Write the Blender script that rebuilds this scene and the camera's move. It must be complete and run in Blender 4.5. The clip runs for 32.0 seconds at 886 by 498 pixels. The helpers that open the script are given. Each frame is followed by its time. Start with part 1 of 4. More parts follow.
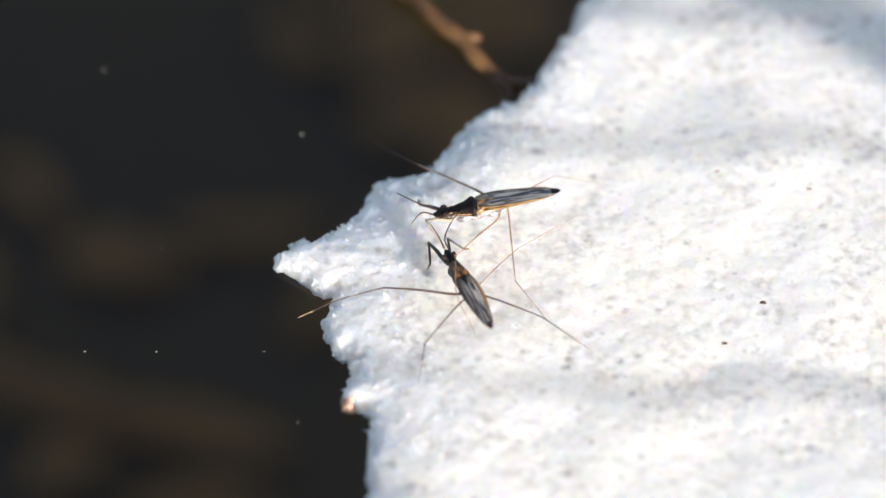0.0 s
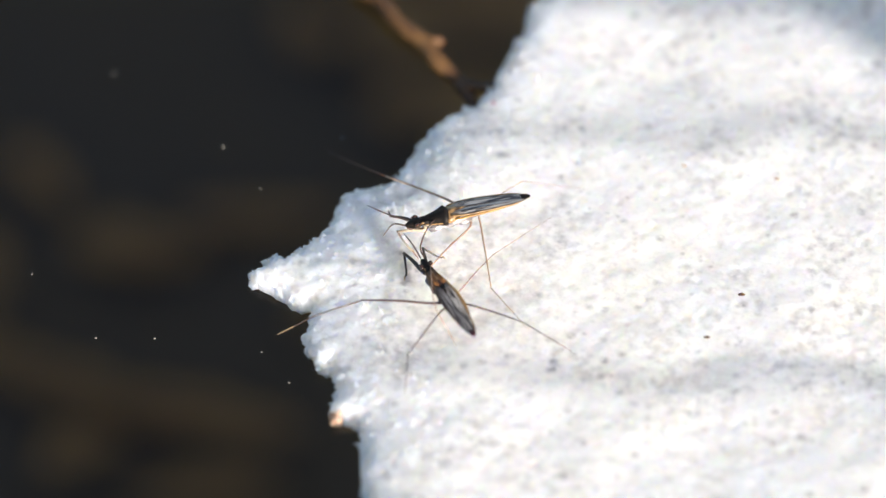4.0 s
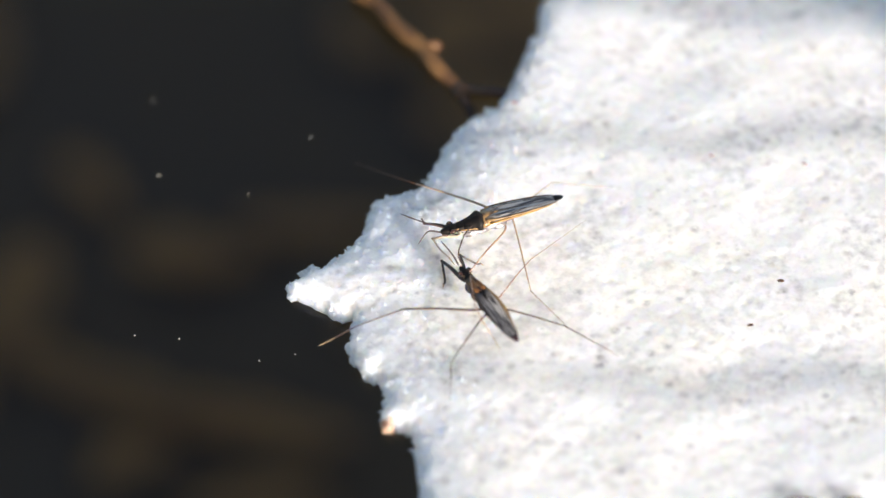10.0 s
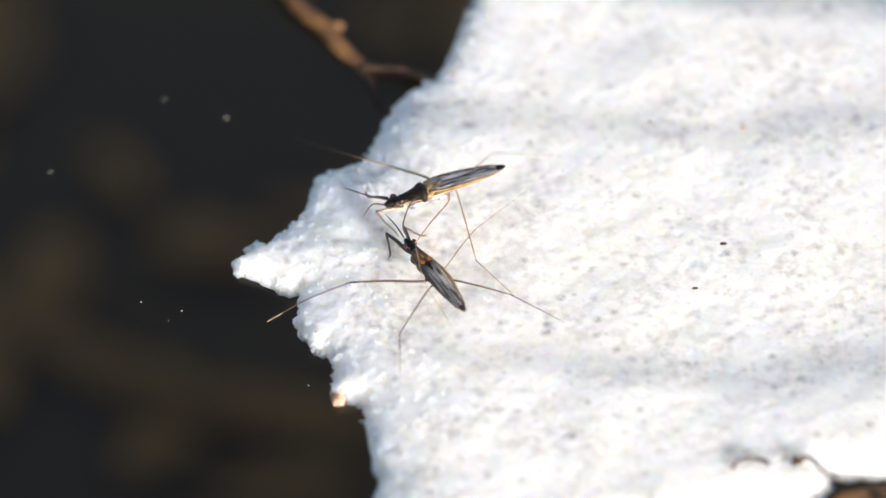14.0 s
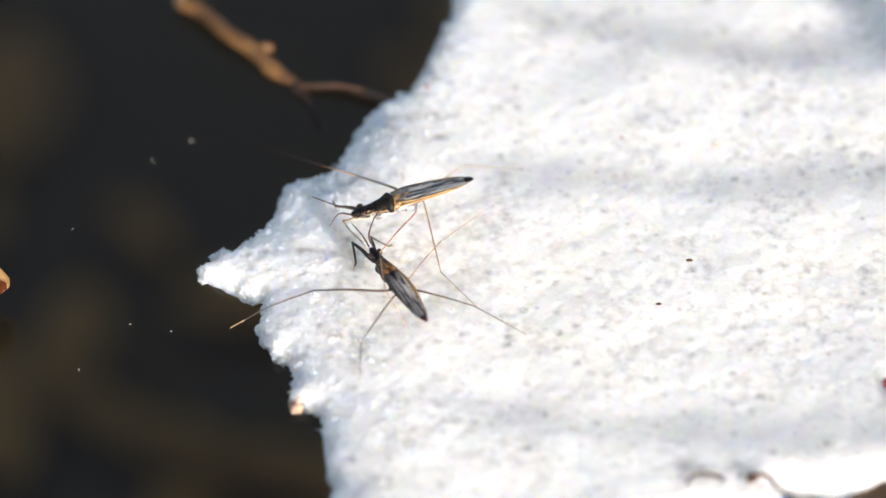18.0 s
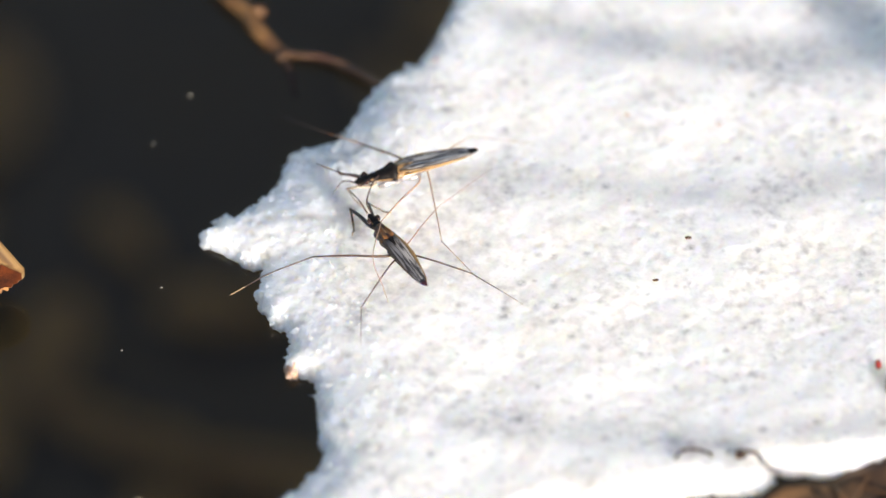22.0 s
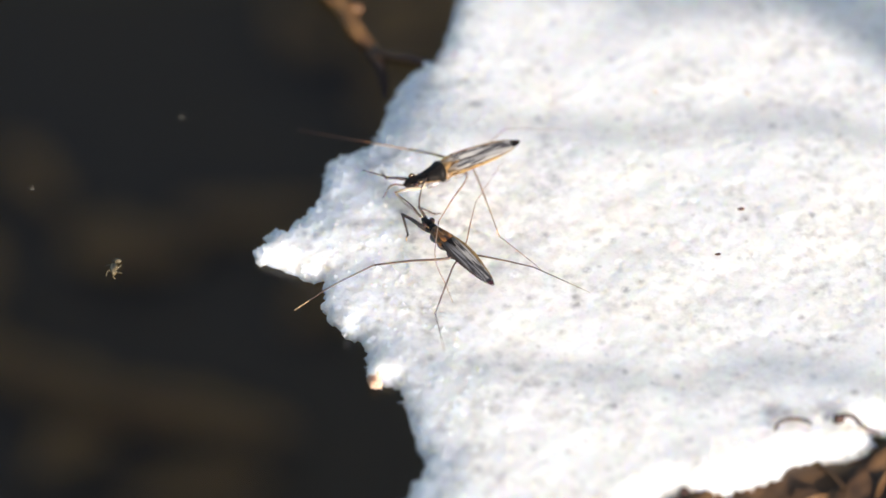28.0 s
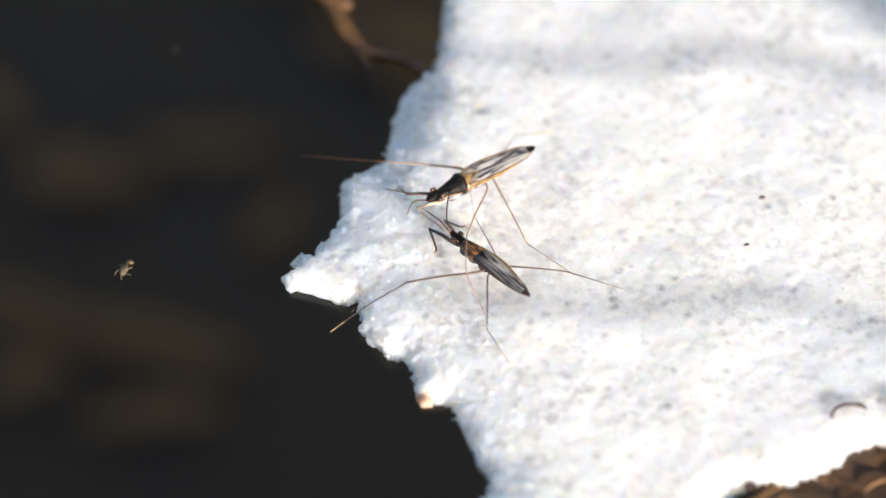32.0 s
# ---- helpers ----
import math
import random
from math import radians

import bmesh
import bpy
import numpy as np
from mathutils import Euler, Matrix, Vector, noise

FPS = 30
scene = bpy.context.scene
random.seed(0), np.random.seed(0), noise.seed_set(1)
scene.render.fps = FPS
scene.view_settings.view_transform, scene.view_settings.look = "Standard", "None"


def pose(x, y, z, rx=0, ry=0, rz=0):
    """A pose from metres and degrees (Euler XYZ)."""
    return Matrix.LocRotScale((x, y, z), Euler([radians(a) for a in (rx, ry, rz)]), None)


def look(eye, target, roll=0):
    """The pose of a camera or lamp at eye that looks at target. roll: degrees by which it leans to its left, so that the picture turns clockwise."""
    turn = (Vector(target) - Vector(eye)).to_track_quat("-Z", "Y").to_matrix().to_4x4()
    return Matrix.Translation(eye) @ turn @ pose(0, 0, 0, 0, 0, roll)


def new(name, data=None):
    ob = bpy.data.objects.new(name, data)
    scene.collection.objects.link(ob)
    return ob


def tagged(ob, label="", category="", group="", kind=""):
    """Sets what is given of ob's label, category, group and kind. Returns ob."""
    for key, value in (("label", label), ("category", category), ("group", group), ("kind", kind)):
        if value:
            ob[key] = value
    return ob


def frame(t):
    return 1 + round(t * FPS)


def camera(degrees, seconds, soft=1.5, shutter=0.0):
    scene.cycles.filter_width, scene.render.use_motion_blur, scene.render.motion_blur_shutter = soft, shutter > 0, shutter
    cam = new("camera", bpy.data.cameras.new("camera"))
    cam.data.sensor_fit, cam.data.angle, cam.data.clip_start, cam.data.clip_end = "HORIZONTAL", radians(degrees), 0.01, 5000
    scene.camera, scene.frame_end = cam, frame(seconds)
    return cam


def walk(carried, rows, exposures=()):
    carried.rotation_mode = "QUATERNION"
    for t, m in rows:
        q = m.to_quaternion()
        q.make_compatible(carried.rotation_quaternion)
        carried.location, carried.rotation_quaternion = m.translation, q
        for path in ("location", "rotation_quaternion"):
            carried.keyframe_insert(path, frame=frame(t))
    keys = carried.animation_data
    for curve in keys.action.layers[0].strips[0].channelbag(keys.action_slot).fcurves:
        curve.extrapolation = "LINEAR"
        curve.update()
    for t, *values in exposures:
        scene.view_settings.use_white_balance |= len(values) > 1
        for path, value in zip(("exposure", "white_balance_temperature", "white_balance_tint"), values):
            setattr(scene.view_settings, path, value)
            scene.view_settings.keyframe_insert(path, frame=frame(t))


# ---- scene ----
# The whole place is a few centimetres of pond: MM turns millimetres into metres.
MM = 0.001
EYE = (0.0, -0.30090, 0.31064)

CAMERA_DRIFT = [(0, 0.01, -0.01), (0.5, 0.56, -1.75), (1, -0.48, -0.37), (1.5, -1.55, 2.42), (2, -0.74, 0.94), (2.5, 0.65, 1.16), (3, -0.43, -0.12),
    (3.5, -0.55, -1.63), (5.5, -2.9, -0.63), (6, -3.48, -1.21), (6.5, -4.59, 1.48), (7, -3.31, 0.79), (7.5, -3.24, -1.87), (8, -3.64, -2.31), (8.5,
    -4.47, -1.77), (9, -5.96, -1.19), (9.5, -5.36, -1.11), (10, -5.34, -0.45), (10.5, -5.19, -0.13), (11, -5.13, 0.83), (11.5, -5.26, 1.15), (12,
    -4.88, -1.17), (12.5, -5.83, -3.65), (13, -7.34, -6.7), (13.5, -7.48, -4.04), (15.5, -10.33, 1.15), (16, -11.36, 4.05), (16.5, -10.98, 6.05), (17,
    -11, 8.51), (17.5, -9.94, 7.12), (18, -10.07, 5.14), (18.5, -10.55, 1.69), (19, -10.15, 3.22), (19.5, -10.61, 5.1), (20, -9.53, 5.53), (20.5,
    -10.37, 5.71), (21, -9.2, 6.43), (21.5, -8.59, 7.41), (22, -8.29, 5.81), (22.5, -8.72, 5.36), (23, -10.6, 8.07), (23.5, -10.01, 9.79), (24, -9.96,
    9.66), (24.5, -8.92, 7.2), (25, -8.19, 6.29), (25.5, -7.74, 6.53), (27.5, -2.81, -0.09), (28, -0.27, -1.52), (28.5, 2, -2.52), (29, 1.7, -3.63),
    (29.5, 2.26, -5.23), (30, 3.11, -2.54), (30.5, 4, -2.14), (31, 4.82, -3.59), (31.5, 3.95, -6.53), (32, 3.63, -10.04)]
RAFT_DRIFT = [(0, -1.99, 1.12, -7.07), (1, -2.44, -0.51, -6.16), (2, -3.10, -1.65, -5.03), (3, -4.20, -1.65, -3.76), (4, -5.28, -1.48, -2.95), (5,
    -6.37, -1.33, -2.28), (6, -7.19, -1.17, -1.72), (7, -6.60, -1.29, -1.20), (8, -5.94, -1.31, -0.47), (9, -5.92, -1.22, 0.45), (10, -6.73, -1.03,
    1.21), (11, -8.23, -0.80, 1.96), (12, -10.19, -0.49, 2.61), (13, -12.21, 0.00, 3.21), (14, -13.97, 0.79, 3.39), (15, -15.66, 1.73, 3.47), (16,
    -17.20, 2.87, 3.27), (17, -18.38, 4.49, 2.58), (18, -19.12, 6.62, 1.77), (19, -19.38, 8.51, 0.80), (20, -19.14, 9.94, -0.03), (21, -18.43,
    10.81, -0.36), (22, -17.19, 11.06, -0.31), (23, -15.45, 10.64, 0.19), (24, -13.32, 9.50, 0.83), (25, -11.11, 7.93, 1.67), (26, -9.00, 6.26,
    3.25), (27, -7.00, 4.68, 5.39), (28, -5.08, 3.20, 7.26), (29, -3.41, 1.40, 8.79), (30, -2.03, -1.27, 10.17), (31, -0.70, -4.19, 11.71), (32,
    0.66, -7.22, 13.46)]

REACH = math.hypot(EYE[1], EYE[2])
START = look(EYE, (0, 0, 0))


def aimed(x, y):
    """The hand-held camera pans to a spot on the water, and keeps its distance to it."""
    target = Vector((x * MM, y * MM, 0))
    way = (target - Vector(EYE)).normalized()
    turn = Vector((0, 0, -1)).rotation_difference(START.inverted().to_3x3() @ way).to_matrix().to_4x4()
    return Matrix.Translation(target - way * REACH) @ START.to_3x3().to_4x4() @ turn


cam = camera(10.0, 32.0, soft=1.5)
cam.data.dof.use_dof = True
cam.data.dof.focus_distance = 0.4275
cam.data.dof.aperture_fstop = 12.0
walk(cam, [(t, aimed(x, y)) for t, x, y in CAMERA_DRIFT], [(0, 0.95, 6860, 14), (32, 0.95, 6860, 14)])

# ---- light: a low clear winter sun from behind the camera and to its right, blue sky ----
SUN_UP, SUN_SIDE = radians(13.0), radians(33)
TO_SUN = Vector((math.sin(SUN_SIDE) * math.cos(SUN_UP), -math.cos(SUN_SIDE) * math.cos(SUN_UP), math.sin(SUN_UP)))
world = bpy.data.worlds.new("sky")
scene.world = world
world.use_nodes = True
sky = world.node_tree.nodes.new("ShaderNodeTexSky")
sky.sky_type = "NISHITA"
sky.sun_disc = False
sky.sun_elevation = SUN_UP
sky.sun_rotation = math.pi - SUN_SIDE
world.node_tree.nodes["Background"].inputs["Strength"].default_value = 0.106
world.node_tree.links.new(sky.outputs[0], world.node_tree.nodes["Background"].inputs["Color"])
sun = new("sun", bpy.data.lights.new("sun", "SUN"))
sun.data.energy = 5.0
sun.data.angle = radians(0.6)
sun.data.color = (1.0, 0.93, 0.82)
sun.matrix_world = look(TO_SUN, (0, 0, 0))


# ---- materials ----
def material(name, base, rough=0.6, metal=0.0, mix=None, scale=800.0, stretch=(1, 1, 1), detail=6.0, low=0.35, high=0.65, bump=0.0,
             bump_scale=3000.0, second=None, second_scale=200.0, coat=0.0, sub=0.0, deep=0.01, shine=0.5):
    """A principled surface: base colour, a second colour by fine noise, a third by broad noise, and fine relief."""
    m = bpy.data.materials.new(name)
    m.use_nodes = True
    tree = m.node_tree
    p = tree.nodes["Principled BSDF"]
    p.inputs["Roughness"].default_value = rough
    p.inputs["Metallic"].default_value = metal
    p.inputs["Coat Weight"].default_value = coat
    p.inputs["Specular IOR Level"].default_value = shine
    at = tree.nodes.new("ShaderNodeTexCoord")
    mp = tree.nodes.new("ShaderNodeMapping")
    mp.inputs["Scale"].default_value = stretch
    tree.links.new(at.outputs["Object"], mp.inputs["Vector"])

    def noise_mask(sc, lo, hi, det):
        n = tree.nodes.new("ShaderNodeTexNoise")
        n.inputs["Scale"].default_value = sc
        n.inputs["Detail"].default_value = det
        tree.links.new(mp.outputs[0], n.inputs["Vector"])
        r = tree.nodes.new("ShaderNodeMapRange")
        r.inputs["From Min"].default_value, r.inputs["From Max"].default_value = lo, hi
        tree.links.new(n.outputs["Fac"], r.inputs["Value"])
        return r.outputs[0]

    def mixed(fac, a, b):
        x = tree.nodes.new("ShaderNodeMix")
        x.data_type = "RGBA"
        tree.links.new(fac, x.inputs["Factor"])
        for value, slot in ((a, x.inputs[6]), (b, x.inputs[7])):
            if isinstance(value, tuple):
                slot.default_value = (*value, 1)
            else:
                tree.links.new(value, slot)
        return x.outputs[2]

    col = base
    if mix:
        col = mixed(noise_mask(scale, low, high, detail), col, mix)
    if second:
        col = mixed(noise_mask(second_scale, 0.48, 0.72, 3.0), col, second)
    if isinstance(col, tuple):
        p.inputs["Base Color"].default_value = (*col, 1)
    else:
        tree.links.new(col, p.inputs["Base Color"])
    if bump:
        n = tree.nodes.new("ShaderNodeTexNoise")
        n.inputs["Scale"].default_value = bump_scale
        n.inputs["Detail"].default_value = 5.0
        tree.links.new(mp.outputs[0], n.inputs["Vector"])
        b = tree.nodes.new("ShaderNodeBump")
        b.inputs["Strength"].default_value = bump
        b.inputs["Distance"].default_value = 0.0001
        tree.links.new(n.outputs["Fac"], b.inputs["Height"])
        tree.links.new(b.outputs[0], p.inputs["Normal"])
    if sub:
        p.subsurface_method = "RANDOM_WALK"
        p.inputs["Subsurface Weight"].default_value = sub
        p.inputs["Subsurface Radius"].default_value = (1.0, 0.85, 0.65)
        p.inputs["Subsurface Scale"].default_value = deep
    return m


FOAM = material("dry_foam", (0.975, 0.968, 0.955), 0.95, mix=(0.90, 0.90, 0.91), scale=700.0, low=0.50, high=0.80, second=(0.975, 0.95, 0.90),
                second_scale=70.0, bump=0.5, bump_scale=2400.0, sub=1.0, deep=0.0055, shine=0.1)



def shade_pits(m, spot):
    """Paints the shade in holes as grey into the foam's colour: a few soft round pits, and clouds of fine open pores.
    """
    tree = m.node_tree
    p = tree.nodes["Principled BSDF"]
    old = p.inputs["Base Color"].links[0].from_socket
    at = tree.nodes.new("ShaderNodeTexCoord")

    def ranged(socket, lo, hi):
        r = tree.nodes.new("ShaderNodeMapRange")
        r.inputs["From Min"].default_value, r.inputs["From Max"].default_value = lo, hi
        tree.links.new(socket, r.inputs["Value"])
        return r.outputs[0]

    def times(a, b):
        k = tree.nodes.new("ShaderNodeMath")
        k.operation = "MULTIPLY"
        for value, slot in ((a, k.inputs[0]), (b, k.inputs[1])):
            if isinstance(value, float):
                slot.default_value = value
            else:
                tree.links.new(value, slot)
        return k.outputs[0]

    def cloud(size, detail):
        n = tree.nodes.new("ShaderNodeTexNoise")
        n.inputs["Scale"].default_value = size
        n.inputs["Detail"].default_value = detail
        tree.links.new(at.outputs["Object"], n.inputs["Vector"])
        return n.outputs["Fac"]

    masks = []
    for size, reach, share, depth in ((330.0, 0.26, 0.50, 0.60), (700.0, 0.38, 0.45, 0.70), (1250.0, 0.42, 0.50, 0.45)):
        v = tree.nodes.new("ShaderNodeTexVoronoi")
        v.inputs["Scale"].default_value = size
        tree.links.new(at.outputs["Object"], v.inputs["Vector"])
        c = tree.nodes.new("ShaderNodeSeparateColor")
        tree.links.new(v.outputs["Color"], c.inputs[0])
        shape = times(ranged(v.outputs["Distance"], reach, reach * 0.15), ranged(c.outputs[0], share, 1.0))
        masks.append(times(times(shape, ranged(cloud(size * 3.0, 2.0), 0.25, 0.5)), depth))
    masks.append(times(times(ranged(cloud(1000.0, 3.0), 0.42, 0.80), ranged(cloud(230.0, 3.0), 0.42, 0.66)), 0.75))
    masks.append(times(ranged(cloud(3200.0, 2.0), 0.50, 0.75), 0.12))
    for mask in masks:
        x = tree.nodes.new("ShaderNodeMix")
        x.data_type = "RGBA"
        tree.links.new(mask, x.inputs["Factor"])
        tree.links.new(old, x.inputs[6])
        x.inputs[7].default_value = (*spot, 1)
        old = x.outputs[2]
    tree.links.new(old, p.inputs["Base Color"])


# this grey is the painted shade inside the foam's holes
shade_pits(FOAM, (0.26, 0.26, 0.27))
STAIN = material("stained_foam", (0.40, 0.24, 0.17), 0.95, mix=(0.60, 0.44, 0.35), scale=900.0, bump=0.6, sub=0.5, deep=0.001, shine=0.1)
SILT = material("pond_silt", (0.17, 0.122, 0.078), 1.0, mix=(0.20, 0.135, 0.07), scale=40.0, second=(0.21, 0.145, 0.075), second_scale=14.0)
SUNKEN = material("sunken_leaf", (0.74, 0.43, 0.14), 0.8, mix=(0.58, 0.32, 0.10), scale=90.0, second=(0.46, 0.28, 0.11), second_scale=40.0)
BARK = material("wet_bark", (0.15, 0.074, 0.024), 0.65, mix=(0.075, 0.033, 0.014), scale=500.0, stretch=(1, 1, 0.3), second=(0.23, 0.12, 0.04),
                second_scale=160.0, bump=0.6, bump_scale=1500.0)
DARK_BARK = material("dark_wet_bark", (0.085, 0.044, 0.019), 0.55, mix=(0.07, 0.032, 0.02), scale=500.0, second=(0.2, 0.1, 0.05), second_scale=160.0, bump=0.6)
PALE_WOOD = material("broken_wood", (0.40, 0.27, 0.14), 0.8, mix=(0.26, 0.15, 0.07), scale=900.0, bump=0.5)
LIP = material("frayed_reed", (0.26, 0.125, 0.04), 0.8, mix=(0.12, 0.05, 0.018), scale=1200.0, bump=0.8)
REED = material("dry_reed", (0.22, 0.14, 0.062), 0.85, mix=(0.085, 0.045, 0.02), scale=900.0, stretch=(1, 0.05, 1), low=0.42, high=0.62, second=(0.30, 0.27, 0.22),
                second_scale=170.0, bump=1.0, bump_scale=1500.0, shine=0.15)
REED_IN = material("reed_hollow", (0.075, 0.020, 0.008), 0.95, mix=(0.018, 0.008, 0.006), scale=900.0, bump=1.0, shine=0.05)
DEAD_LEAF = material("dead_leaf", (0.125, 0.062, 0.024), 0.7, mix=(0.03, 0.015, 0.009), scale=260.0, second=(0.20, 0.105, 0.04), second_scale=120.0, bump=0.9)
STRAW = material("straw", (0.21, 0.105, 0.038), 0.6, mix=(0.10, 0.048, 0.02), scale=400.0, stretch=(1, 0.1, 1), bump=0.3)
ROOT = material("dark_root", (0.03, 0.018, 0.018), 0.8, mix=(0.07, 0.035, 0.03), scale=900.0, bump=0.5)
BLACK = material("black_chitin", (0.006, 0.005, 0.005), 0.55, mix=(0.016, 0.011, 0.009), scale=2400.0, low=0.5, high=0.7, bump=0.5, bump_scale=2500.0, shine=0.2)
BROWN = material("brown_chitin", (0.21, 0.092, 0.030), 0.45, mix=(0.020, 0.010, 0.008), scale=3000.0, stretch=(0.3, 1, 1), low=0.42, high=0.62, detail=3.0, bump=1.0, bump_scale=2600.0,
                 coat=0.05, shine=0.4)
OCHRE = material("ochre_chitin", (0.33, 0.20, 0.085), 0.35, mix=(0.08, 0.045, 0.022), scale=1800.0, low=0.45, high=0.65, bump=0.6, coat=0.3)
SILVER = material("silvery_hair", (0.50, 0.50, 0.54), 0.35, metal=0.1, mix=(0.14, 0.13, 0.14), scale=1100.0, low=0.42, high=0.62, bump=0.7, bump_scale=2600.0)
# a darker copy of the silvery hair, with bluish shade put into the colour
SHADED_SILVER = material("shaded_silvery_hair", (0.13, 0.12, 0.15), 0.6, mix=(0.045, 0.04, 0.05), scale=1100.0, low=0.42, high=0.62, bump=0.7, bump_scale=2600.0)
COSTA = material("wing_margin", (0.22, 0.135, 0.055), 0.4, mix=(0.08, 0.045, 0.02), scale=1200.0, low=0.42, high=0.62, bump=0.4)
VEIN = material("wing_vein", (0.022, 0.018, 0.018), 0.5, mix=(0.07, 0.05, 0.035), scale=900.0)
LEG = material("brown_leg", (0.12, 0.055, 0.03), 0.5, mix=(0.06, 0.028, 0.016), scale=900.0, shine=0.3)
PALE_LEG = material("tan_leg", (0.42, 0.31, 0.22), 0.4, mix=(0.27, 0.19, 0.13), scale=900.0)
DARK_LEG = material("dark_leg", (0.045, 0.028, 0.025), 0.45, mix=(0.085, 0.05, 0.04), scale=900.0)
BLACK_LEG = material("black_leg", (0.018, 0.014, 0.014), 0.4, mix=(0.05, 0.04, 0.036), scale=900.0)
FOOT = material("pale_foot", (0.40, 0.29, 0.18), 0.4, mix=(0.2, 0.13, 0.08), scale=900.0)
# a pale leg, whitened so that its glint is part of the colour
WHITE_LEG = material("pale_glint_leg", (0.55, 0.49, 0.40), 0.35, mix=(0.3, 0.24, 0.17), scale=900.0)
RED_LEG = material("red_leg", (0.38, 0.25, 0.18), 0.4, mix=(0.24, 0.13, 0.09), scale=900.0)
EYE_RED = material("insect_eye", (0.07, 0.03, 0.02), 0.15, mix=(0.03, 0.015, 0.012), scale=4000.0, coat=0.6)
YELLOW = material("yellow_edge", (0.36, 0.23, 0.06), 0.5, mix=(0.22, 0.11, 0.03), scale=1500.0)
DARK_RED = material("dark_red_tip", (0.05, 0.012, 0.018), 0.4, mix=(0.025, 0.008, 0.01), scale=2000.0)
RED = material("red_seed", (0.50, 0.05, 0.03), 0.4, mix=(0.3, 0.03, 0.02), scale=900.0)
OLIVE = material("olive_bud", (0.32, 0.24, 0.07), 0.5, mix=(0.2, 0.13, 0.04), scale=900.0)
DOWN = material("grey_down", (0.26, 0.26, 0.27), 0.8, mix=(0.14, 0.135, 0.13), scale=1500.0)
DUST = material("pale_dust", (0.30, 0.29, 0.28), 0.8, mix=(0.2, 0.19, 0.16), scale=2000.0)
FUZZ = material("pale_skin", (0.14, 0.115, 0.07), 0.5, mix=(0.07, 0.055, 0.03), scale=1500.0)
STEM = material("grass_stem", (0.28, 0.22, 0.10), 0.6, mix=(0.18, 0.12, 0.06), scale=300.0)


def wing_material(name, pale, dark, root_tone, lines, dark_from):
    """Folded wings: a tan root, then a smoky membrane with black veins that run along it."""
    m = material(name, pale, 0.32, coat=0.25, shine=0.5)
    tree = m.node_tree
    p = tree.nodes["Principled BSDF"]
    at = tree.nodes.new("ShaderNodeTexCoord")
    mp = tree.nodes.new("ShaderNodeMapping")
    mp.inputs["Scale"].default_value = (0.09, 1, 0.3)
    tree.links.new(at.outputs["Object"], mp.inputs["Vector"])
    n = tree.nodes.new("ShaderNodeTexNoise")
    n.inputs["Scale"].default_value = 6200.0
    n.inputs["Detail"].default_value = 2.0
    tree.links.new(mp.outputs[0], n.inputs["Vector"])
    r = tree.nodes.new("ShaderNodeValToRGB")
    r.color_ramp.elements[0].position, r.color_ramp.elements[0].color = lines, (*dark, 1)
    r.color_ramp.elements[1].position, r.color_ramp.elements[1].color = lines + 0.08, (*pale, 1)
    tree.links.new(n.outputs["Fac"], r.inputs["Fac"])
    sep = tree.nodes.new("ShaderNodeSeparateXYZ")
    tree.links.new(at.outputs["Object"], sep.inputs[0])
    g = tree.nodes.new("ShaderNodeMapRange")
    g.inputs["From Min"].default_value, g.inputs["From Max"].default_value = 0.0052, 0.0038
    tree.links.new(sep.outputs[0], g.inputs["Value"])
    x = tree.nodes.new("ShaderNodeMix")
    x.data_type = "RGBA"
    tree.links.new(g.outputs[0], x.inputs["Factor"])
    tree.links.new(r.outputs[0], x.inputs[6])
    x.inputs[7].default_value = (*root_tone, 1)
    e = tree.nodes.new("ShaderNodeMapRange")
    e.inputs["From Min"].default_value, e.inputs["From Max"].default_value = dark_from, dark_from + 0.002
    tree.links.new(sep.outputs[0], e.inputs["Value"])
    y = tree.nodes.new("ShaderNodeMix")
    y.data_type = "RGBA"
    tree.links.new(e.outputs[0], y.inputs["Factor"])
    tree.links.new(x.outputs[2], y.inputs[6])
    y.inputs[7].default_value = (*dark, 1)
    tree.links.new(y.outputs[2], p.inputs["Base Color"])
    return m


WING_PALE = wing_material("streaked_wing", (0.44, 0.43, 0.42), (0.028, 0.028, 0.036), (0.26, 0.18, 0.10), 0.42, 0.0101)
WING_GREY = wing_material("grey_wing", (0.36, 0.35, 0.34), (0.035, 0.032, 0.034), (0.08, 0.05, 0.03), 0.40, 0.0099)
WING_DARK = wing_material("dark_wing", (0.20, 0.195, 0.20), (0.022, 0.020, 0.024), (0.04, 0.025, 0.018), 0.44, 0.0098)



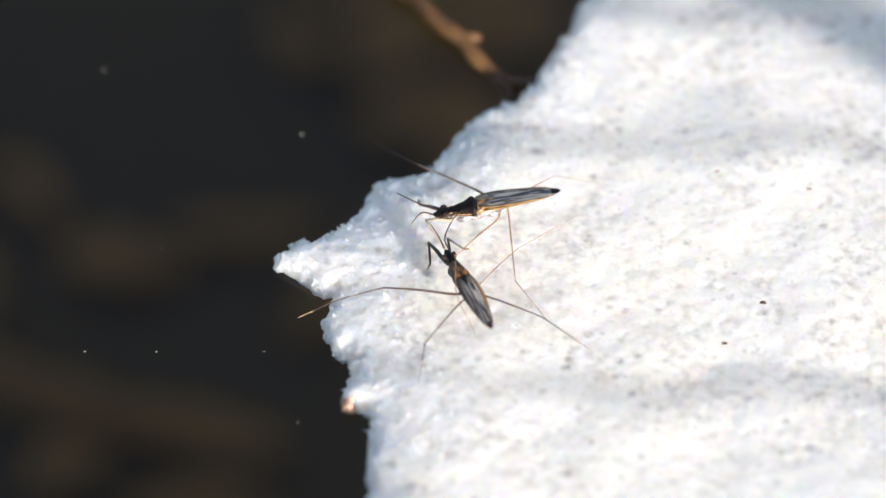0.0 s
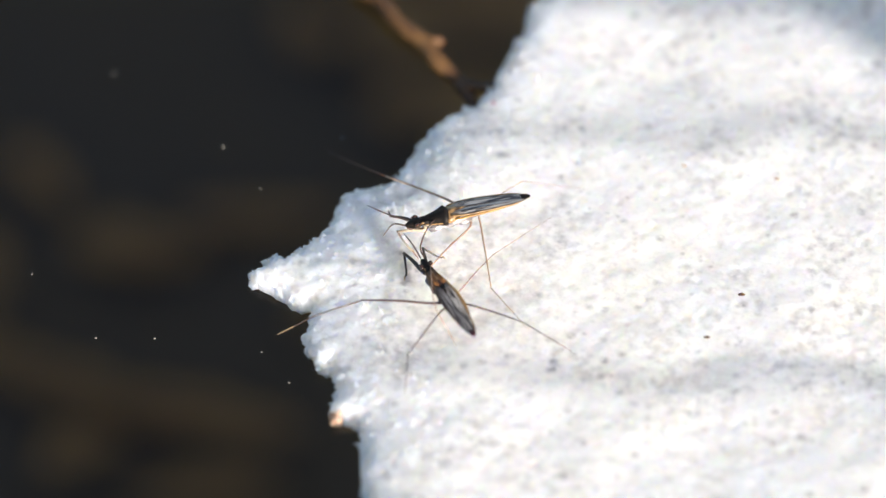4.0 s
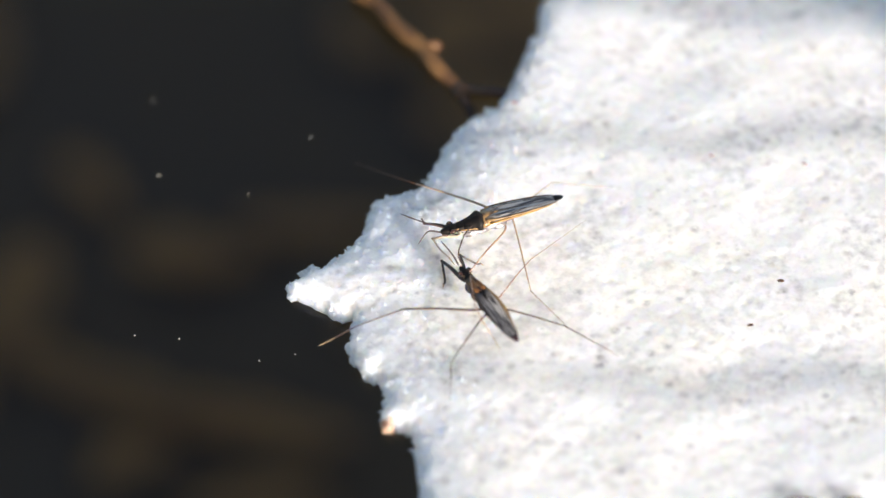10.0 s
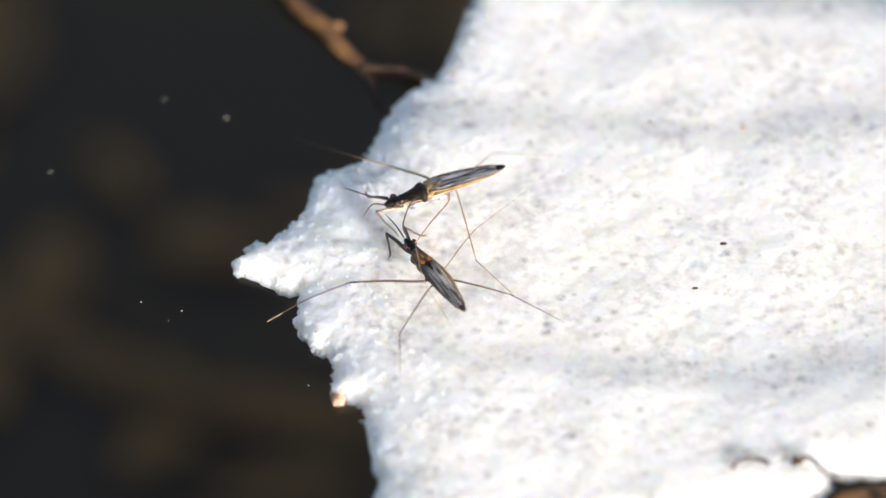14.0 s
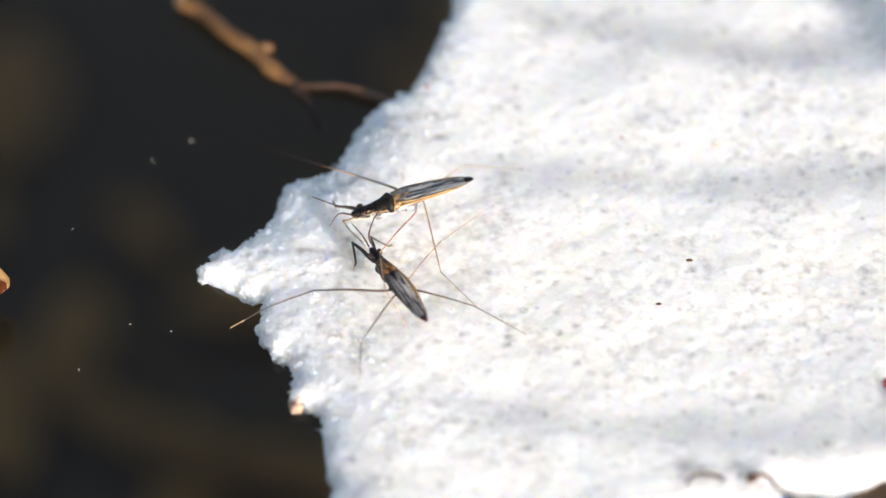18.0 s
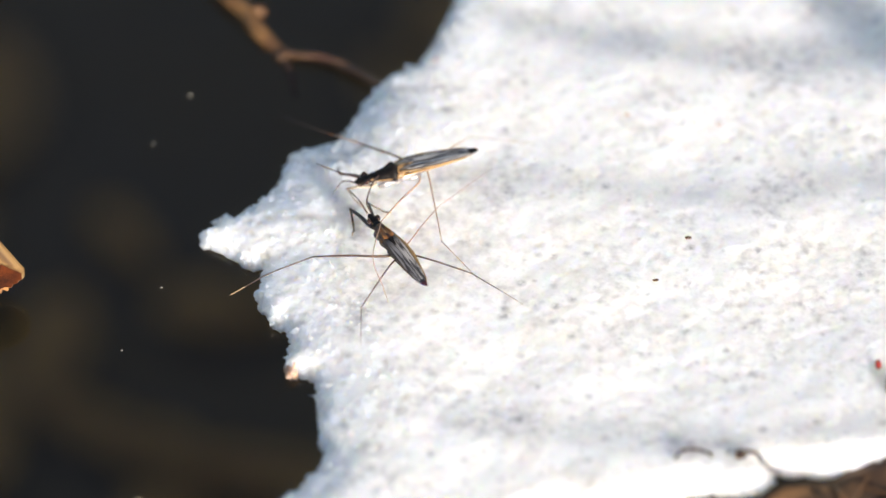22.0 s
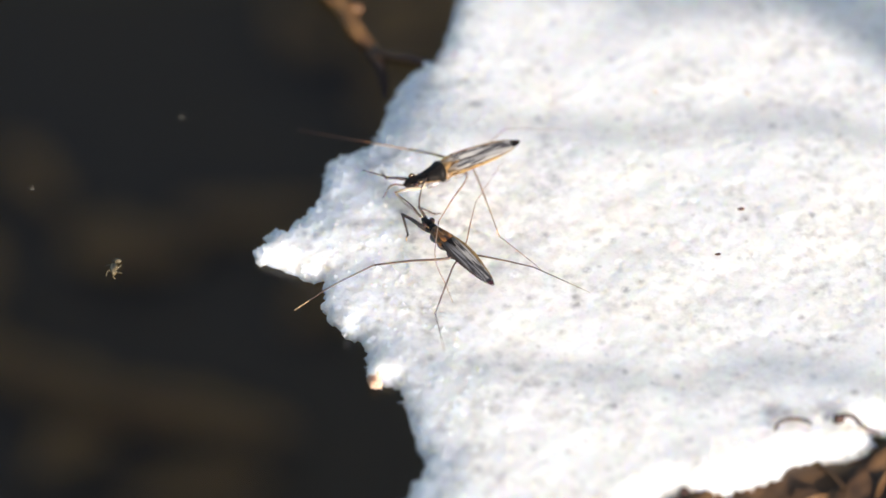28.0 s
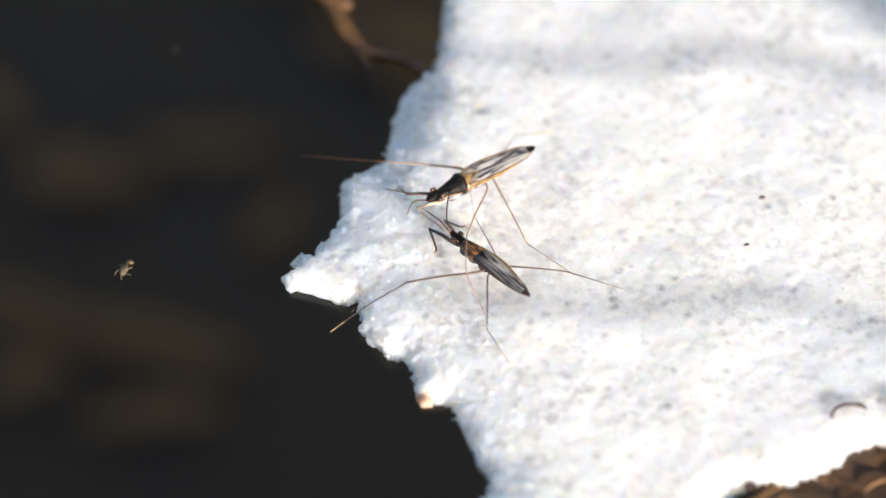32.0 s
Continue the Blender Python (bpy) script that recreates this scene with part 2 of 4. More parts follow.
def water_material():
    m = bpy.data.materials.new("pond_water")
    m.use_nodes = True
    tree = m.node_tree
    tree.nodes.remove(tree.nodes["Principled BSDF"])
    clear = tree.nodes.new("ShaderNodeBsdfTransparent")
    clear.inputs["Color"].default_value = (0.88, 0.83, 0.77, 1)
    gloss = tree.nodes.new("ShaderNodeBsdfGlossy")
    gloss.inputs["Roughness"].default_value = 0.03
    n = tree.nodes.new("ShaderNodeTexNoise")
    n.inputs["Scale"].default_value = 60.0
    at = tree.nodes.new("ShaderNodeTexCoord")
    tree.links.new(at.outputs["Object"], n.inputs["Vector"])
    b = tree.nodes.new("ShaderNodeBump")
    b.inputs["Strength"].default_value = 0.06
    b.inputs["Distance"].default_value = 0.001
    tree.links.new(n.outputs["Fac"], b.inputs["Height"])
    tree.links.new(b.outputs[0], gloss.inputs["Normal"])
    f = tree.nodes.new("ShaderNodeFresnel")
    f.inputs["IOR"].default_value = 1.33
    x = tree.nodes.new("ShaderNodeMixShader")
    tree.links.new(f.outputs[0], x.inputs[0])
    tree.links.new(clear.outputs[0], x.inputs[1])
    tree.links.new(gloss.outputs[0], x.inputs[2])
    tree.links.new(x.outputs[0], tree.nodes["Material Output"].inputs["Surface"])
    return m


WATER = water_material()


# ---- mesh helpers ----
def from_arrays(name, verts, faces, mat, smooth=True):
    me = bpy.data.meshes.new(name)
    me.from_pydata(verts, [], faces)
    me.materials.append(mat)
    if smooth:
        me.polygons.foreach_set("use_smooth", [True] * len(me.polygons))
    me.update()
    return me


def part(name, bm, mat, parent, label=""):
    """Links a bmesh as one mesh object under a thing or a part."""
    bmesh.ops.recalc_face_normals(bm, faces=bm.faces)
    me = bpy.data.meshes.new(name)
    for f in bm.faces:
        f.smooth = True
    bm.to_mesh(me)
    bm.free()
    me.materials.append(mat)
    ob = new(name, me)
    if parent:
        ob.parent = parent
    if label:
        tagged(ob, label)
    return ob


def bend(points, steps=5):
    """A smooth line through the points (Catmull-Rom)."""
    p = [Vector(q) for q in points]
    p = [2 * p[0] - p[1]] + p + [2 * p[-1] - p[-2]]
    out = []
    for i in range(1, len(p) - 2):
        a, b, c, d = p[i - 1:i + 3]
        for k in range(steps):
            t = k / steps
            out.append(0.5 * (2 * b + (c - a) * t + (2 * a - 5 * b + 4 * c - d) * t * t + (3 * b - a - 3 * c + d) * t ** 3))
    return out + [p[-2]]


def tube(points, radii, sides=8, rough=0.0, bm=None, seed=1):
    """A closed tapering tube in millimetres along the points; radii are spread evenly over its length."""
    bm = bm or bmesh.new()
    rng = random.Random(seed)
    pts = [Vector(p) for p in points]
    rings = []
    n = len(pts)
    up = Vector((0.13, 0.21, 0.97)).normalized()
    for i, p in enumerate(pts):
        d = (pts[min(i + 1, n - 1)] - pts[max(i - 1, 0)]).normalized()
        e = d.cross(up)
        if e.length < 0.05:
            e = d.cross(Vector((1, 0, 0)))
        e.normalize()
        g = e.cross(d)
        u = i / max(n - 1, 1) * (len(radii) - 1)
        k = min(int(u), len(radii) - 2)
        r = radii[k] + (radii[k + 1] - radii[k]) * (u - k)
        ring = []
        for s in range(sides):
            a = 2 * math.pi * s / sides
            rr = r * (1 + rough * rng.uniform(-1, 1))
            ring.append(bm.verts.new((p + (e * math.cos(a) + g * math.sin(a)) * rr) * MM))
        rings.append(ring)
    for a, b in zip(rings, rings[1:]):
        for s in range(sides):
            bm.faces.new((a[s], a[(s + 1) % sides], b[(s + 1) % sides], b[s]))
    bm.faces.new(rings[0][::-1])
    bm.faces.new(rings[-1])
    return bm


def loft(rows, frame_of, sides=14):
    """A closed body of cross-sections: rows of (along, half width, above, below, side shift), in millimetres."""
    bm = bmesh.new()
    rings = []
    for s, w, hi, lo, *rest in rows:
        ring = []
        for k in range(sides):
            a = 2 * math.pi * k / sides
            y = math.cos(a) * w + (rest[0] if rest else 0)
            z = math.sin(a) * (hi if math.sin(a) > 0 else lo) + (rest[1] if len(rest) > 1 else 0)
            ring.append(bm.verts.new(frame_of @ (Vector((s, y, z)) * MM)))
        rings.append(ring)
    for a, b in zip(rings, rings[1:]):
        for k in range(sides):
            bm.faces.new((a[k], a[(k + 1) % sides], b[(k + 1) % sides], b[k]))
    bm.faces.new(rings[0][::-1])
    bm.faces.new(rings[-1])
    return bm


def lump(centre, radius, seed, squash=(1, 1, 1), rough=0.25, level=2):
    bm = bmesh.new()
    bmesh.ops.create_icosphere(bm, subdivisions=level, radius=1.0)
    off = Vector((seed * 3.7, seed * 1.3, seed * 2.1))
    for v in bm.verts:
        d = 1 + rough * noise.fractal(v.co * 1.6 + off, 0.8, 2.0, 3)
        v.co = Vector(((v.co.x * d * squash[0] * radius + centre[0]) * MM, (v.co.y * d * squash[1] * radius + centre[1]) * MM,
                       (v.co.z * d * squash[2] * radius + centre[2]) * MM))
    return bm


TABLE = np.random.RandomState(5).uniform(-1, 1, (8, 256, 256))


def value_noise(x, y, layer):
    xi, yi = np.floor(x).astype(int), np.floor(y).astype(int)
    fx, fy = x - xi, y - yi
    fx, fy = fx * fx * (3 - 2 * fx), fy * fy * (3 - 2 * fy)
    t = TABLE[layer]
    a, b = t[xi % 256, yi % 256], t[(xi + 1) % 256, yi % 256]
    c, d = t[xi % 256, (yi + 1) % 256], t[(xi + 1) % 256, (yi + 1) % 256]
    return (a * (1 - fx) + b * fx) * (1 - fy) + (c * (1 - fx) + d * fx) * fy


def fractal(x, y, size, octaves, layer):
    out, amp = 0, 1.0
    for k in range(octaves):
        out = out + amp * value_noise(x / size * 2 ** k + 17.3 * k, y / size * 2 ** k + 9.1 * k, (layer + k) % 8)
        amp *= 0.5
    return out


# ---- pond: bottom and water surface ----
def stepped_sheet(name, z, mat, ripple=0.0):
    """One sheet, fine under the camera and coarse towards the horizon."""
    half = [0.0]
    step = 0.006
    while half[-1] < 80:
        half.append(half[-1] + step)
        if half[-1] > 0.16:
            step *= 1.6
    axis = [-v for v in half[:0:-1]] + half
    n = len(axis)
    verts = [(x, y, z + ripple * noise.fractal(Vector((x * 22, y * 22, 3.3)), 1.0, 2.0, 3) * (1 if max(abs(x), abs(y)) < 0.5 else 0)) for y in axis for x in axis]
    faces = [(j * n + i, j * n + i + 1, (j + 1) * n + i + 1, (j + 1) * n + i) for j in range(n - 1) for i in range(n - 1)]
    return new(name, from_arrays(name, verts, faces, mat))


tagged(stepped_sheet("ground", -0.154, SILT, 0.003), "dark silty bottom of the shallow pond", "ground", kind="structure")
tagged(stepped_sheet("water", 0.0, WATER), "dark clear still pond water surface", "water", kind="structure")


def sunken_leaf(x, y, length, width, turn, seed, z=-149.0):
    """A long faded leaf lying on the bottom, a little curled, with a midrib."""
    root = new("sunken_leaf")
    root.matrix_world = pose(x * MM, y * MM, z * MM, 0, 0, turn)
    bm = bmesh.new()
    n, m = 14, 6
    grid = []
    for i in range(n + 1):
        u = i / n
        w = width * (math.sin(math.pi * min(1, u * 0.96 + 0.04)) ** 0.7) * (1 + 0.15 * noise.noise(Vector((u * 5, seed, 0))))
        row = []
        for j in range(m + 1):
            v = j / m * 2 - 1
            zz = 1.5 * math.sin(u * 3 + seed) + 1.2 * v * v + 0.5 * noise.noise(Vector((u * 6, v * 3, seed)))
            row.append(((u - 0.5) * length, v * w / 2 + 1.2 * math.sin(u * 2.4 + seed), zz))
        grid.append(row)
    top = [[bm.verts.new(Vector(c) * MM) for c in row] for row in grid]
    low = [[bm.verts.new((Vector(c) - Vector((0, 0, 0.35))) * MM) for c in row] for row in grid]
    for i in range(n):
        for j in range(m):
            bm.faces.new((top[i][j], top[i + 1][j], top[i + 1][j + 1], top[i][j + 1]))
            bm.faces.new((low[i][j], low[i][j + 1], low[i + 1][j + 1], low[i + 1][j]))
    for i in range(n):
        bm.faces.new((top[i][0], low[i][0], low[i + 1][0], top[i + 1][0]))
        bm.faces.new((top[i][m], top[i + 1][m], low[i + 1][m], low[i][m]))
    for j in range(m):
        bm.faces.new((top[0][j], top[0][j + 1], low[0][j + 1], low[0][j]))
        bm.faces.new((top[n][j], low[n][j], low[n][j + 1], top[n][j + 1]))
    part("blade", bm, SUNKEN, root)
    rib = [grid[i][m // 2] for i in range(n + 1)]
    part("midrib", tube([Vector(c) + Vector((0, 0, 0.3)) for c in rib], [0.5, 0.25], 6), SUNKEN, root)
    return tagged(root, "faded yellow-brown leaf sunk on the dark pond bottom", "leaf", "sunken leaves")


for row in ((-40.4, 140.2, 15.2, 8.5, 8, 1.0), (-35.9, 142.0, 9.5, 6.6, 50, 2.0), (-54.8, 124.1, 15.2, 6.6, -20, 3.0),
            (-46.7, 119.6, 14.2, 8.5, -35, 4.0), (-39.5, 115.1, 15.2, 5.7, -20, 5.0), (-31.5, 111.5, 16.1, 6.6, -15, 6.0),
            (-23.4, 109.7, 10.4, 5.7, 20, 7.0), (8.1, 185.2, 19, 16.1, 35, 8.0), (-24.3, 148.3, 19, 5.7, 12, 9.0),
            (-72.8, 179.8, 24.7, 13.3, 85, 10.0), (-61.1, 135.7, 16.1, 10.4, 60, 11.0), (-69.2, 124.1, 22.8, 11.4, 97, 12.0),
            (-44.9, 106.1, 11.4, 6.6, 30, 13.0), (-53.0, 153.7, 11.4, 5.7, -30, 14.0), (-77.3, 156.4, 17.1, 11.4, 70, 15.0),
            (1.8, 172.6, 11.4, 8.5, -20, 16.0), (-16.2, 133.9, 9.5, 5.7, 30, 17.0), (-29.7, 100.7, 18.1, 5.7, -10, 18.0),
            (-4.5, 181.6, 17.1, 12.3, 40, 19.0), (3.6, 195.9, 19, 14.2, 10, 20.0), (-10.8, 195.9, 17.1, 12.3, 70, 21.0),
            (-18.0, 183.4, 11.4, 7.6, -40, 22.0), (-3.6, 169.9, 15.2, 10.4, 0, 23.0), (3.6, 164.5, 15.2, 9.5, 60, 24.0)):
    sunken_leaf(*row)

# ---- the floating raft of old foam ----
# the outline of the raft: its far edge, the pointed side that faces the open water, the near edge, and the side out of view
OUTLINE = [(14.5, 40), (12.9, 34.5), (11, 30.2), (10.2, 26.8), (8.7, 22.7), (7.7, 18.8), (6.5, 16.8), (3.7, 15.2), (2.6, 13.4), (2.2, 12.0)]
OUTLINE += [(1.0, 10.4), (-0.1, 7.4), (-1.2, 6.4), (-3.2, 5.7), (-4.7, 5.0), (-5.1, 2.8), (-5.8, 0.6), (-7.0, -0.5), (-7.8, -0.9), (-8.2, -0.4),
            (-8.4, -1.8), (-9.1, -2.4), (-9.5, -1.7), (-10.2, -1.7), (-10.2, -2.6), (-11.1, -3.5), (-11.9, -3.8), (-11.5, -4.8), (-10.1, -5.6),
            (-8.5, -6.8), (-7.5, -7.9), (-6.2, -7.6), (-6.4, -9.6), (-6.6, -12.0), (-6.0, -12.8), (-5.3, -15.0), (-3.9, -14.8), (-3.7, -17.5),
            (-3.7, -19.7), (-2.9, -20.5), (-1.6, -20.9)]
OUTLINE += [(-1.2, -22.2), (-1.0, -25.2), (-0.8, -28.2), (0, -29.6), (-0.7, -31.6), (-2.8, -34), (-5, -36.2), (-4, -44), (8, -46), (14, -40),
            (16.4, -37.2), (18.3, -36), (19.7, -35.7), (20.2, -36.5), (23.2, -36.1), (26.1, -35.1), (28.2, -34.7), (29.5, -33.9), (33.4, -34.4),
            (35.4, -34), (36.6, -32.2), (36.0, -31.1), (40.2, -31.3), (46, -30.2), (56, -31)]
OUTLINE += [(61, -24), (63, 0), (61, 30), (56, 41), (30, 43)]
CELL = 0.17


def foam_sheet():
    """Edge distance and top height of the foam over a fine grid."""
    gx, gy = np.meshgrid(np.arange(-14, 65, CELL), np.arange(-48, 47, CELL), indexing="ij")
    best, inside = np.full(gx.shape, 1e9), np.zeros(gx.shape, bool)
    wx = gx + 0.22 * fractal(gx, gy, 1.6, 3, 0) + 0.24 * fractal(gx, gy, 0.7, 2, 5)
    wy = gy + 0.22 * fractal(gx, gy, 1.6, 3, 3) + 0.24 * fractal(gx, gy, 0.7, 2, 1)
    for (ax, ay), (bx, by) in zip(OUTLINE, OUTLINE[1:] + OUTLINE[:1]):
        dx, dy = bx - ax, by - ay
        u = np.clip(((wx - ax) * dx + (wy - ay) * dy) / (dx * dx + dy * dy), 0, 1)
        best = np.minimum(best, np.hypot(wx - ax - u * dx, wy - ay - u * dy))
        if abs(dy) > 1e-9:
            cross = ((ay > wy) != (by > wy)) & (wx < (wy - ay) / dy * dx + ax)
            inside ^= cross
    d = np.where(inside, best, -best) - 0.05
    left = np.clip((8 - gx) / 6, 0, 1)
    near_side = np.clip((-gy - 22) / 6, 0, 1) * (1 - left)
    rim = np.clip(d / (1.2 + 1.2 * near_side), 0, 1)
    z = -0.12 + (2.1 - 0.5 * left) * (1 - (1 - rim) ** 2.2) ** 0.6 + 0.5 * left * np.clip(d / 3.5, 0, 1)
    soft = np.clip(d / 1.0, 0, 1)
    puff = 0.6 - np.abs(fractal(gx, gy, 1.3, 3, 4))
    near_edge = np.exp(-np.clip(d, 0, 30) / 1.6)
    z = z + soft * (0.12 * fractal(gx, gy, 7.0, 2, 2) + 0.045 * fractal(gx, gy, 2.2, 2, 1) + 0.03 * puff)
    z = z + np.clip(d / 0.35, 0, 1) * (0.045 * fractal(gx, gy, 0.6, 2, 6) + near_edge * (0.15 * puff + 0.13 * fractal(gx, gy, 0.45, 1, 3)))
    z = z + left * 0.06 * np.exp(-((d - 0.9) / 0.7) ** 2) + soft * 0.22 * np.exp(-((gx + 9.6) ** 2 + (gy + 3.2) ** 2) / 5)
    rng = np.random.RandomState(11)
    for _ in range(2600):
        cx, cy, r = rng.uniform(-10, 55), rng.uniform(-36, 38), 0.14 + 0.36 * rng.rand() ** 2.5
        i0, j0, k = int((cx + 14) / CELL), int((cy + 48) / CELL), int(r / CELL) + 2
        sl = (slice(i0 - k, i0 + k + 1), slice(j0 - k, j0 + k + 1))
        q = ((gx[sl] - cx) ** 2 + (gy[sl] - cy) ** 2) / (r * r)
        z[sl] -= np.where(q < 1, r * 0.22 * (1 - q), 0) * soft[sl]
    return gx, gy, d, z


FGX, FGY, FD, FZ = foam_sheet()


def foam_top(x, y):
    return float(FZ[int(round((x + 14) / CELL)), int(round((y + 48) / CELL))])


def froth_knobs():
    """Cauliflower knobs of froth that make up the raft's steep edge."""
    rng = np.random.RandomState(8)
    bm = bmesh.new()
    bmesh.ops.create_icosphere(bm, subdivisions=2, radius=1.0)
    ball = np.array([v.co[:] for v in bm.verts])
    tri = np.array([[v.index for v in f.verts] for f in bm.faces])
    bm.free()
    pick = np.argwhere((FD > 0.0) & (FD < 0.8) & (FGX < 48) & (FGY < 42))
    pick = pick[rng.choice(len(pick), 8000)]
    x, y, d, z = (a[pick[:, 0], pick[:, 1]] for a in (FGX, FGY, FD, FZ))
    r = np.minimum(0.11 + 0.28 * rng.rand(len(d)) ** 3, d * 0.6 + 0.12)
    height = np.where(d < 0.8, rng.rand(len(d)), 1.0) * np.maximum(z - 0.7 * r, 0.05)
    q = ball[None] * 2.2 + rng.uniform(-9, 9, (len(d), 1, 3)) + 40
    wob = fractal((q[..., 0] + 0.7 * q[..., 2]).ravel(), (q[..., 1] - 0.6 * q[..., 2]).ravel(), 1.0, 2, 3).reshape(q.shape[:2])
    verts = ball[None] * r[:, None, None] * (1 + 0.55 * wob)[..., None] + np.stack([x, y, height], 1)[:, None]
    faces = tri[None] + len(ball) * np.arange(len(d))[:, None, None]
    # fine spiky grains that sit on the knobs, and loose ones on the crust of the pointed side
    at, out = verts.reshape(-1, 3), (verts - verts.mean(axis=1, keepdims=True)).reshape(-1, 3)
    pick = rng.choice(np.flatnonzero((out[:, 2] > -0.08) & (at[:, 2] > 0.05)), 42000)
    at, out = at[pick], out[pick] / np.linalg.norm(out[pick], axis=1, keepdims=True)
    crust = np.argwhere((FD > 0.8) & (FD < 7.0) & (FGX < 12))
    crust = crust[rng.choice(len(crust), 2600)]
    x, y, z = (a[crust[:, 0], crust[:, 1]] for a in (FGX, FGY, FZ))
    at = np.concatenate([at, np.stack([x, y, z - 0.12], 1)])
    out = np.concatenate([out, np.tile((0.0, 0.0, 1.0), (len(crust), 1))])
    base = np.array([(1, 0, 0), (-1, 0, 0), (0, 1, 0), (0, -1, 0), (0, 0, 1), (0, 0, -1)], float)
    eight = np.array([(0, 2, 4), (2, 1, 4), (1, 3, 4), (3, 0, 4), (2, 0, 5), (1, 2, 5), (3, 1, 5), (0, 3, 5)])
    r = 0.08 + 0.13 * rng.rand(len(at)) ** 2
    v = base[None] * r[:, None, None] * rng.uniform(0.7, 1.5, (len(at), 6, 1)) + rng.uniform(-0.2, 0.2, (len(at), 6, 3)) * r[:, None, None]
    v = v + (v * out[:, None]).sum(axis=2, keepdims=True) * out[:, None] * np.where(rng.rand(len(at)) < 0.05, 3.2, 0.8)[:, None, None] + (at + out * r[:, None] * 0.25)[:, None]
    f = eight[None] + 6 * np.arange(len(at))[:, None, None] + verts.shape[0] * len(ball)
    return np.concatenate([verts.reshape(-1, 3), v.reshape(-1, 3)]) * MM, np.concatenate([faces.reshape(-1, 3), f.reshape(-1, 3)])


def foam_mesh():
    gx, gy, d, z = FGX, FGY, FD, FZ
    ni, nj = gx.shape
    # pull the vertices next to the edge onto it, so that it doesn't step
    ddx, ddy = np.gradient(d, CELL)
    size = np.maximum(np.hypot(ddx, ddy), 0.6)
    d = np.where(np.abs(d) < 1, d / size, d)
    near = (d < 0.55 * CELL) & (d > -0.75 * CELL)
    px = np.where(near, gx - np.clip(d * ddx / size, -0.75 * CELL, 0.75 * CELL), gx)
    py = np.where(near, gy - np.clip(d * ddy / size, -0.75 * CELL, 0.75 * CELL), gy)
    z = np.where(near, -0.12, z)
    wall = np.clip(1.4 - d, 0, 1) * np.clip((d - 0.1) / 0.3, 0, 1)
    px = px + wall * 0.22 * fractal(gx + 2.1 * z, gy - 1.7 * z, 0.8, 2, 7)
    py = py + wall * 0.22 * fractal(gx - 1.9 * z, gy + 2.3 * z, 0.8, 2, 2)
    keep = d > -0.75 * CELL
    index = np.full(gx.shape, -1)
    index[keep] = np.arange(keep.sum())
    quad = keep[:-1, :-1] & keep[1:, :-1] & keep[1:, 1:] & keep[:-1, 1:]
    a, b, c, e = index[:-1, :-1][quad], index[1:, :-1][quad], index[1:, 1:][quad], index[:-1, 1:][quad]
    verts = np.stack([px[keep], py[keep], z[keep]], 1) * MM
    top = np.stack([a, b, c, e], 1)
    me = bpy.data.meshes.new("foam_raft")
    # the underside shares the edge and bellies down, so that the raft is solid
    inner = keep & ~near
    under = index.copy()
    under[inner] = np.arange(inner.sum()) + len(verts)
    depth = -0.14 - 6.0 * np.clip(d[inner] / 7, 0, 1) ** 1.5
    low = np.stack([gx[inner], gy[inner], depth], 1) * MM
    bottom = np.stack([under[:-1, :-1][quad], under[:-1, 1:][quad], under[1:, 1:][quad], under[1:, :-1][quad]], 1)
    rim_only = near[:-1, :-1] & near[1:, :-1] & near[1:, 1:] & near[:-1, 1:]
    bottom = bottom[~rim_only[quad]]
    # each vertex ring and each knob is a closed shell; the remesh below makes one skin of them
    knob_v, knob_f = froth_knobs()
    verts = np.concatenate([verts, low, knob_v])
    faces = np.concatenate([top, bottom])
    knob_f = knob_f + len(verts) - len(knob_v)
    me.vertices.add(len(verts))
    me.vertices.foreach_set("co", verts.ravel())
    me.loops.add(faces.size + knob_f.size)
    me.loops.foreach_set("vertex_index", np.concatenate([faces.ravel(), knob_f.ravel()]))
    me.polygons.add(len(faces) + len(knob_f))
    starts = np.concatenate([np.arange(0, faces.size, 4), faces.size + np.arange(0, knob_f.size, 3)])
    me.polygons.foreach_set("loop_start", starts)
    me.polygons.foreach_set("use_smooth", np.ones(len(starts), bool))
    me.update(calc_edges=True)
    me.validate()
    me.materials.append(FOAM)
    return me


raft = tagged(new("foam_raft", foam_mesh()), "thick white crusted foam with ragged crumbly edge, floating on water", "foam")
skin_of_foam = raft.modifiers.new("one_skin", "REMESH")
skin_of_foam.mode = "VOXEL"
skin_of_foam.voxel_size = 0.00012
skin_of_foam.use_smooth_shade = True


part("stained_lump", lump((-3.3, -19.9, 0.4), 0.85, 4, (0.75, 1.1, 0.9), 0.5, 3), STAIN, raft, "tan stained lump of froth")

GROUPS_RIDING = []


def ride(ob, dx=0.0, dy=0.0, rows=None):
    """Notes that a thing drifts along with the raft; rows: (seconds, dx, dy, turn) of its own small shifts."""
    GROUPS_RIDING.append((ob, dx, dy, rows))
    return ob


for n, (x, y, r, col, text) in enumerate(((33.9, 15.3, 0.18, STAIN, "tan"), (29.8, -5.7, 0.27, DARK_BARK, "dark brown"), (24.7, 9.3, 0.2, STAIN, "tan"),
                                          (32.7, 8.1, 0.24, STAIN, "tan"), (27.0, -10.7, 0.24, DARK_BARK, "dark brown"),
                                          (7.9, 16.3, 0.2, RED, "orange-red"))):
    grit = part("grit", lump((0, 0, 0), r * 0.8, n + 1, (1.3, 0.8, 0.3), 0.5, 2), col, None)
    tagged(grit, text + " speck of grit bedded in the white foam", "grit", "specks in the foam")
    ride(grit, x, y)
    grit["z"] = (foam_top(x, y) + 0.05) * MM


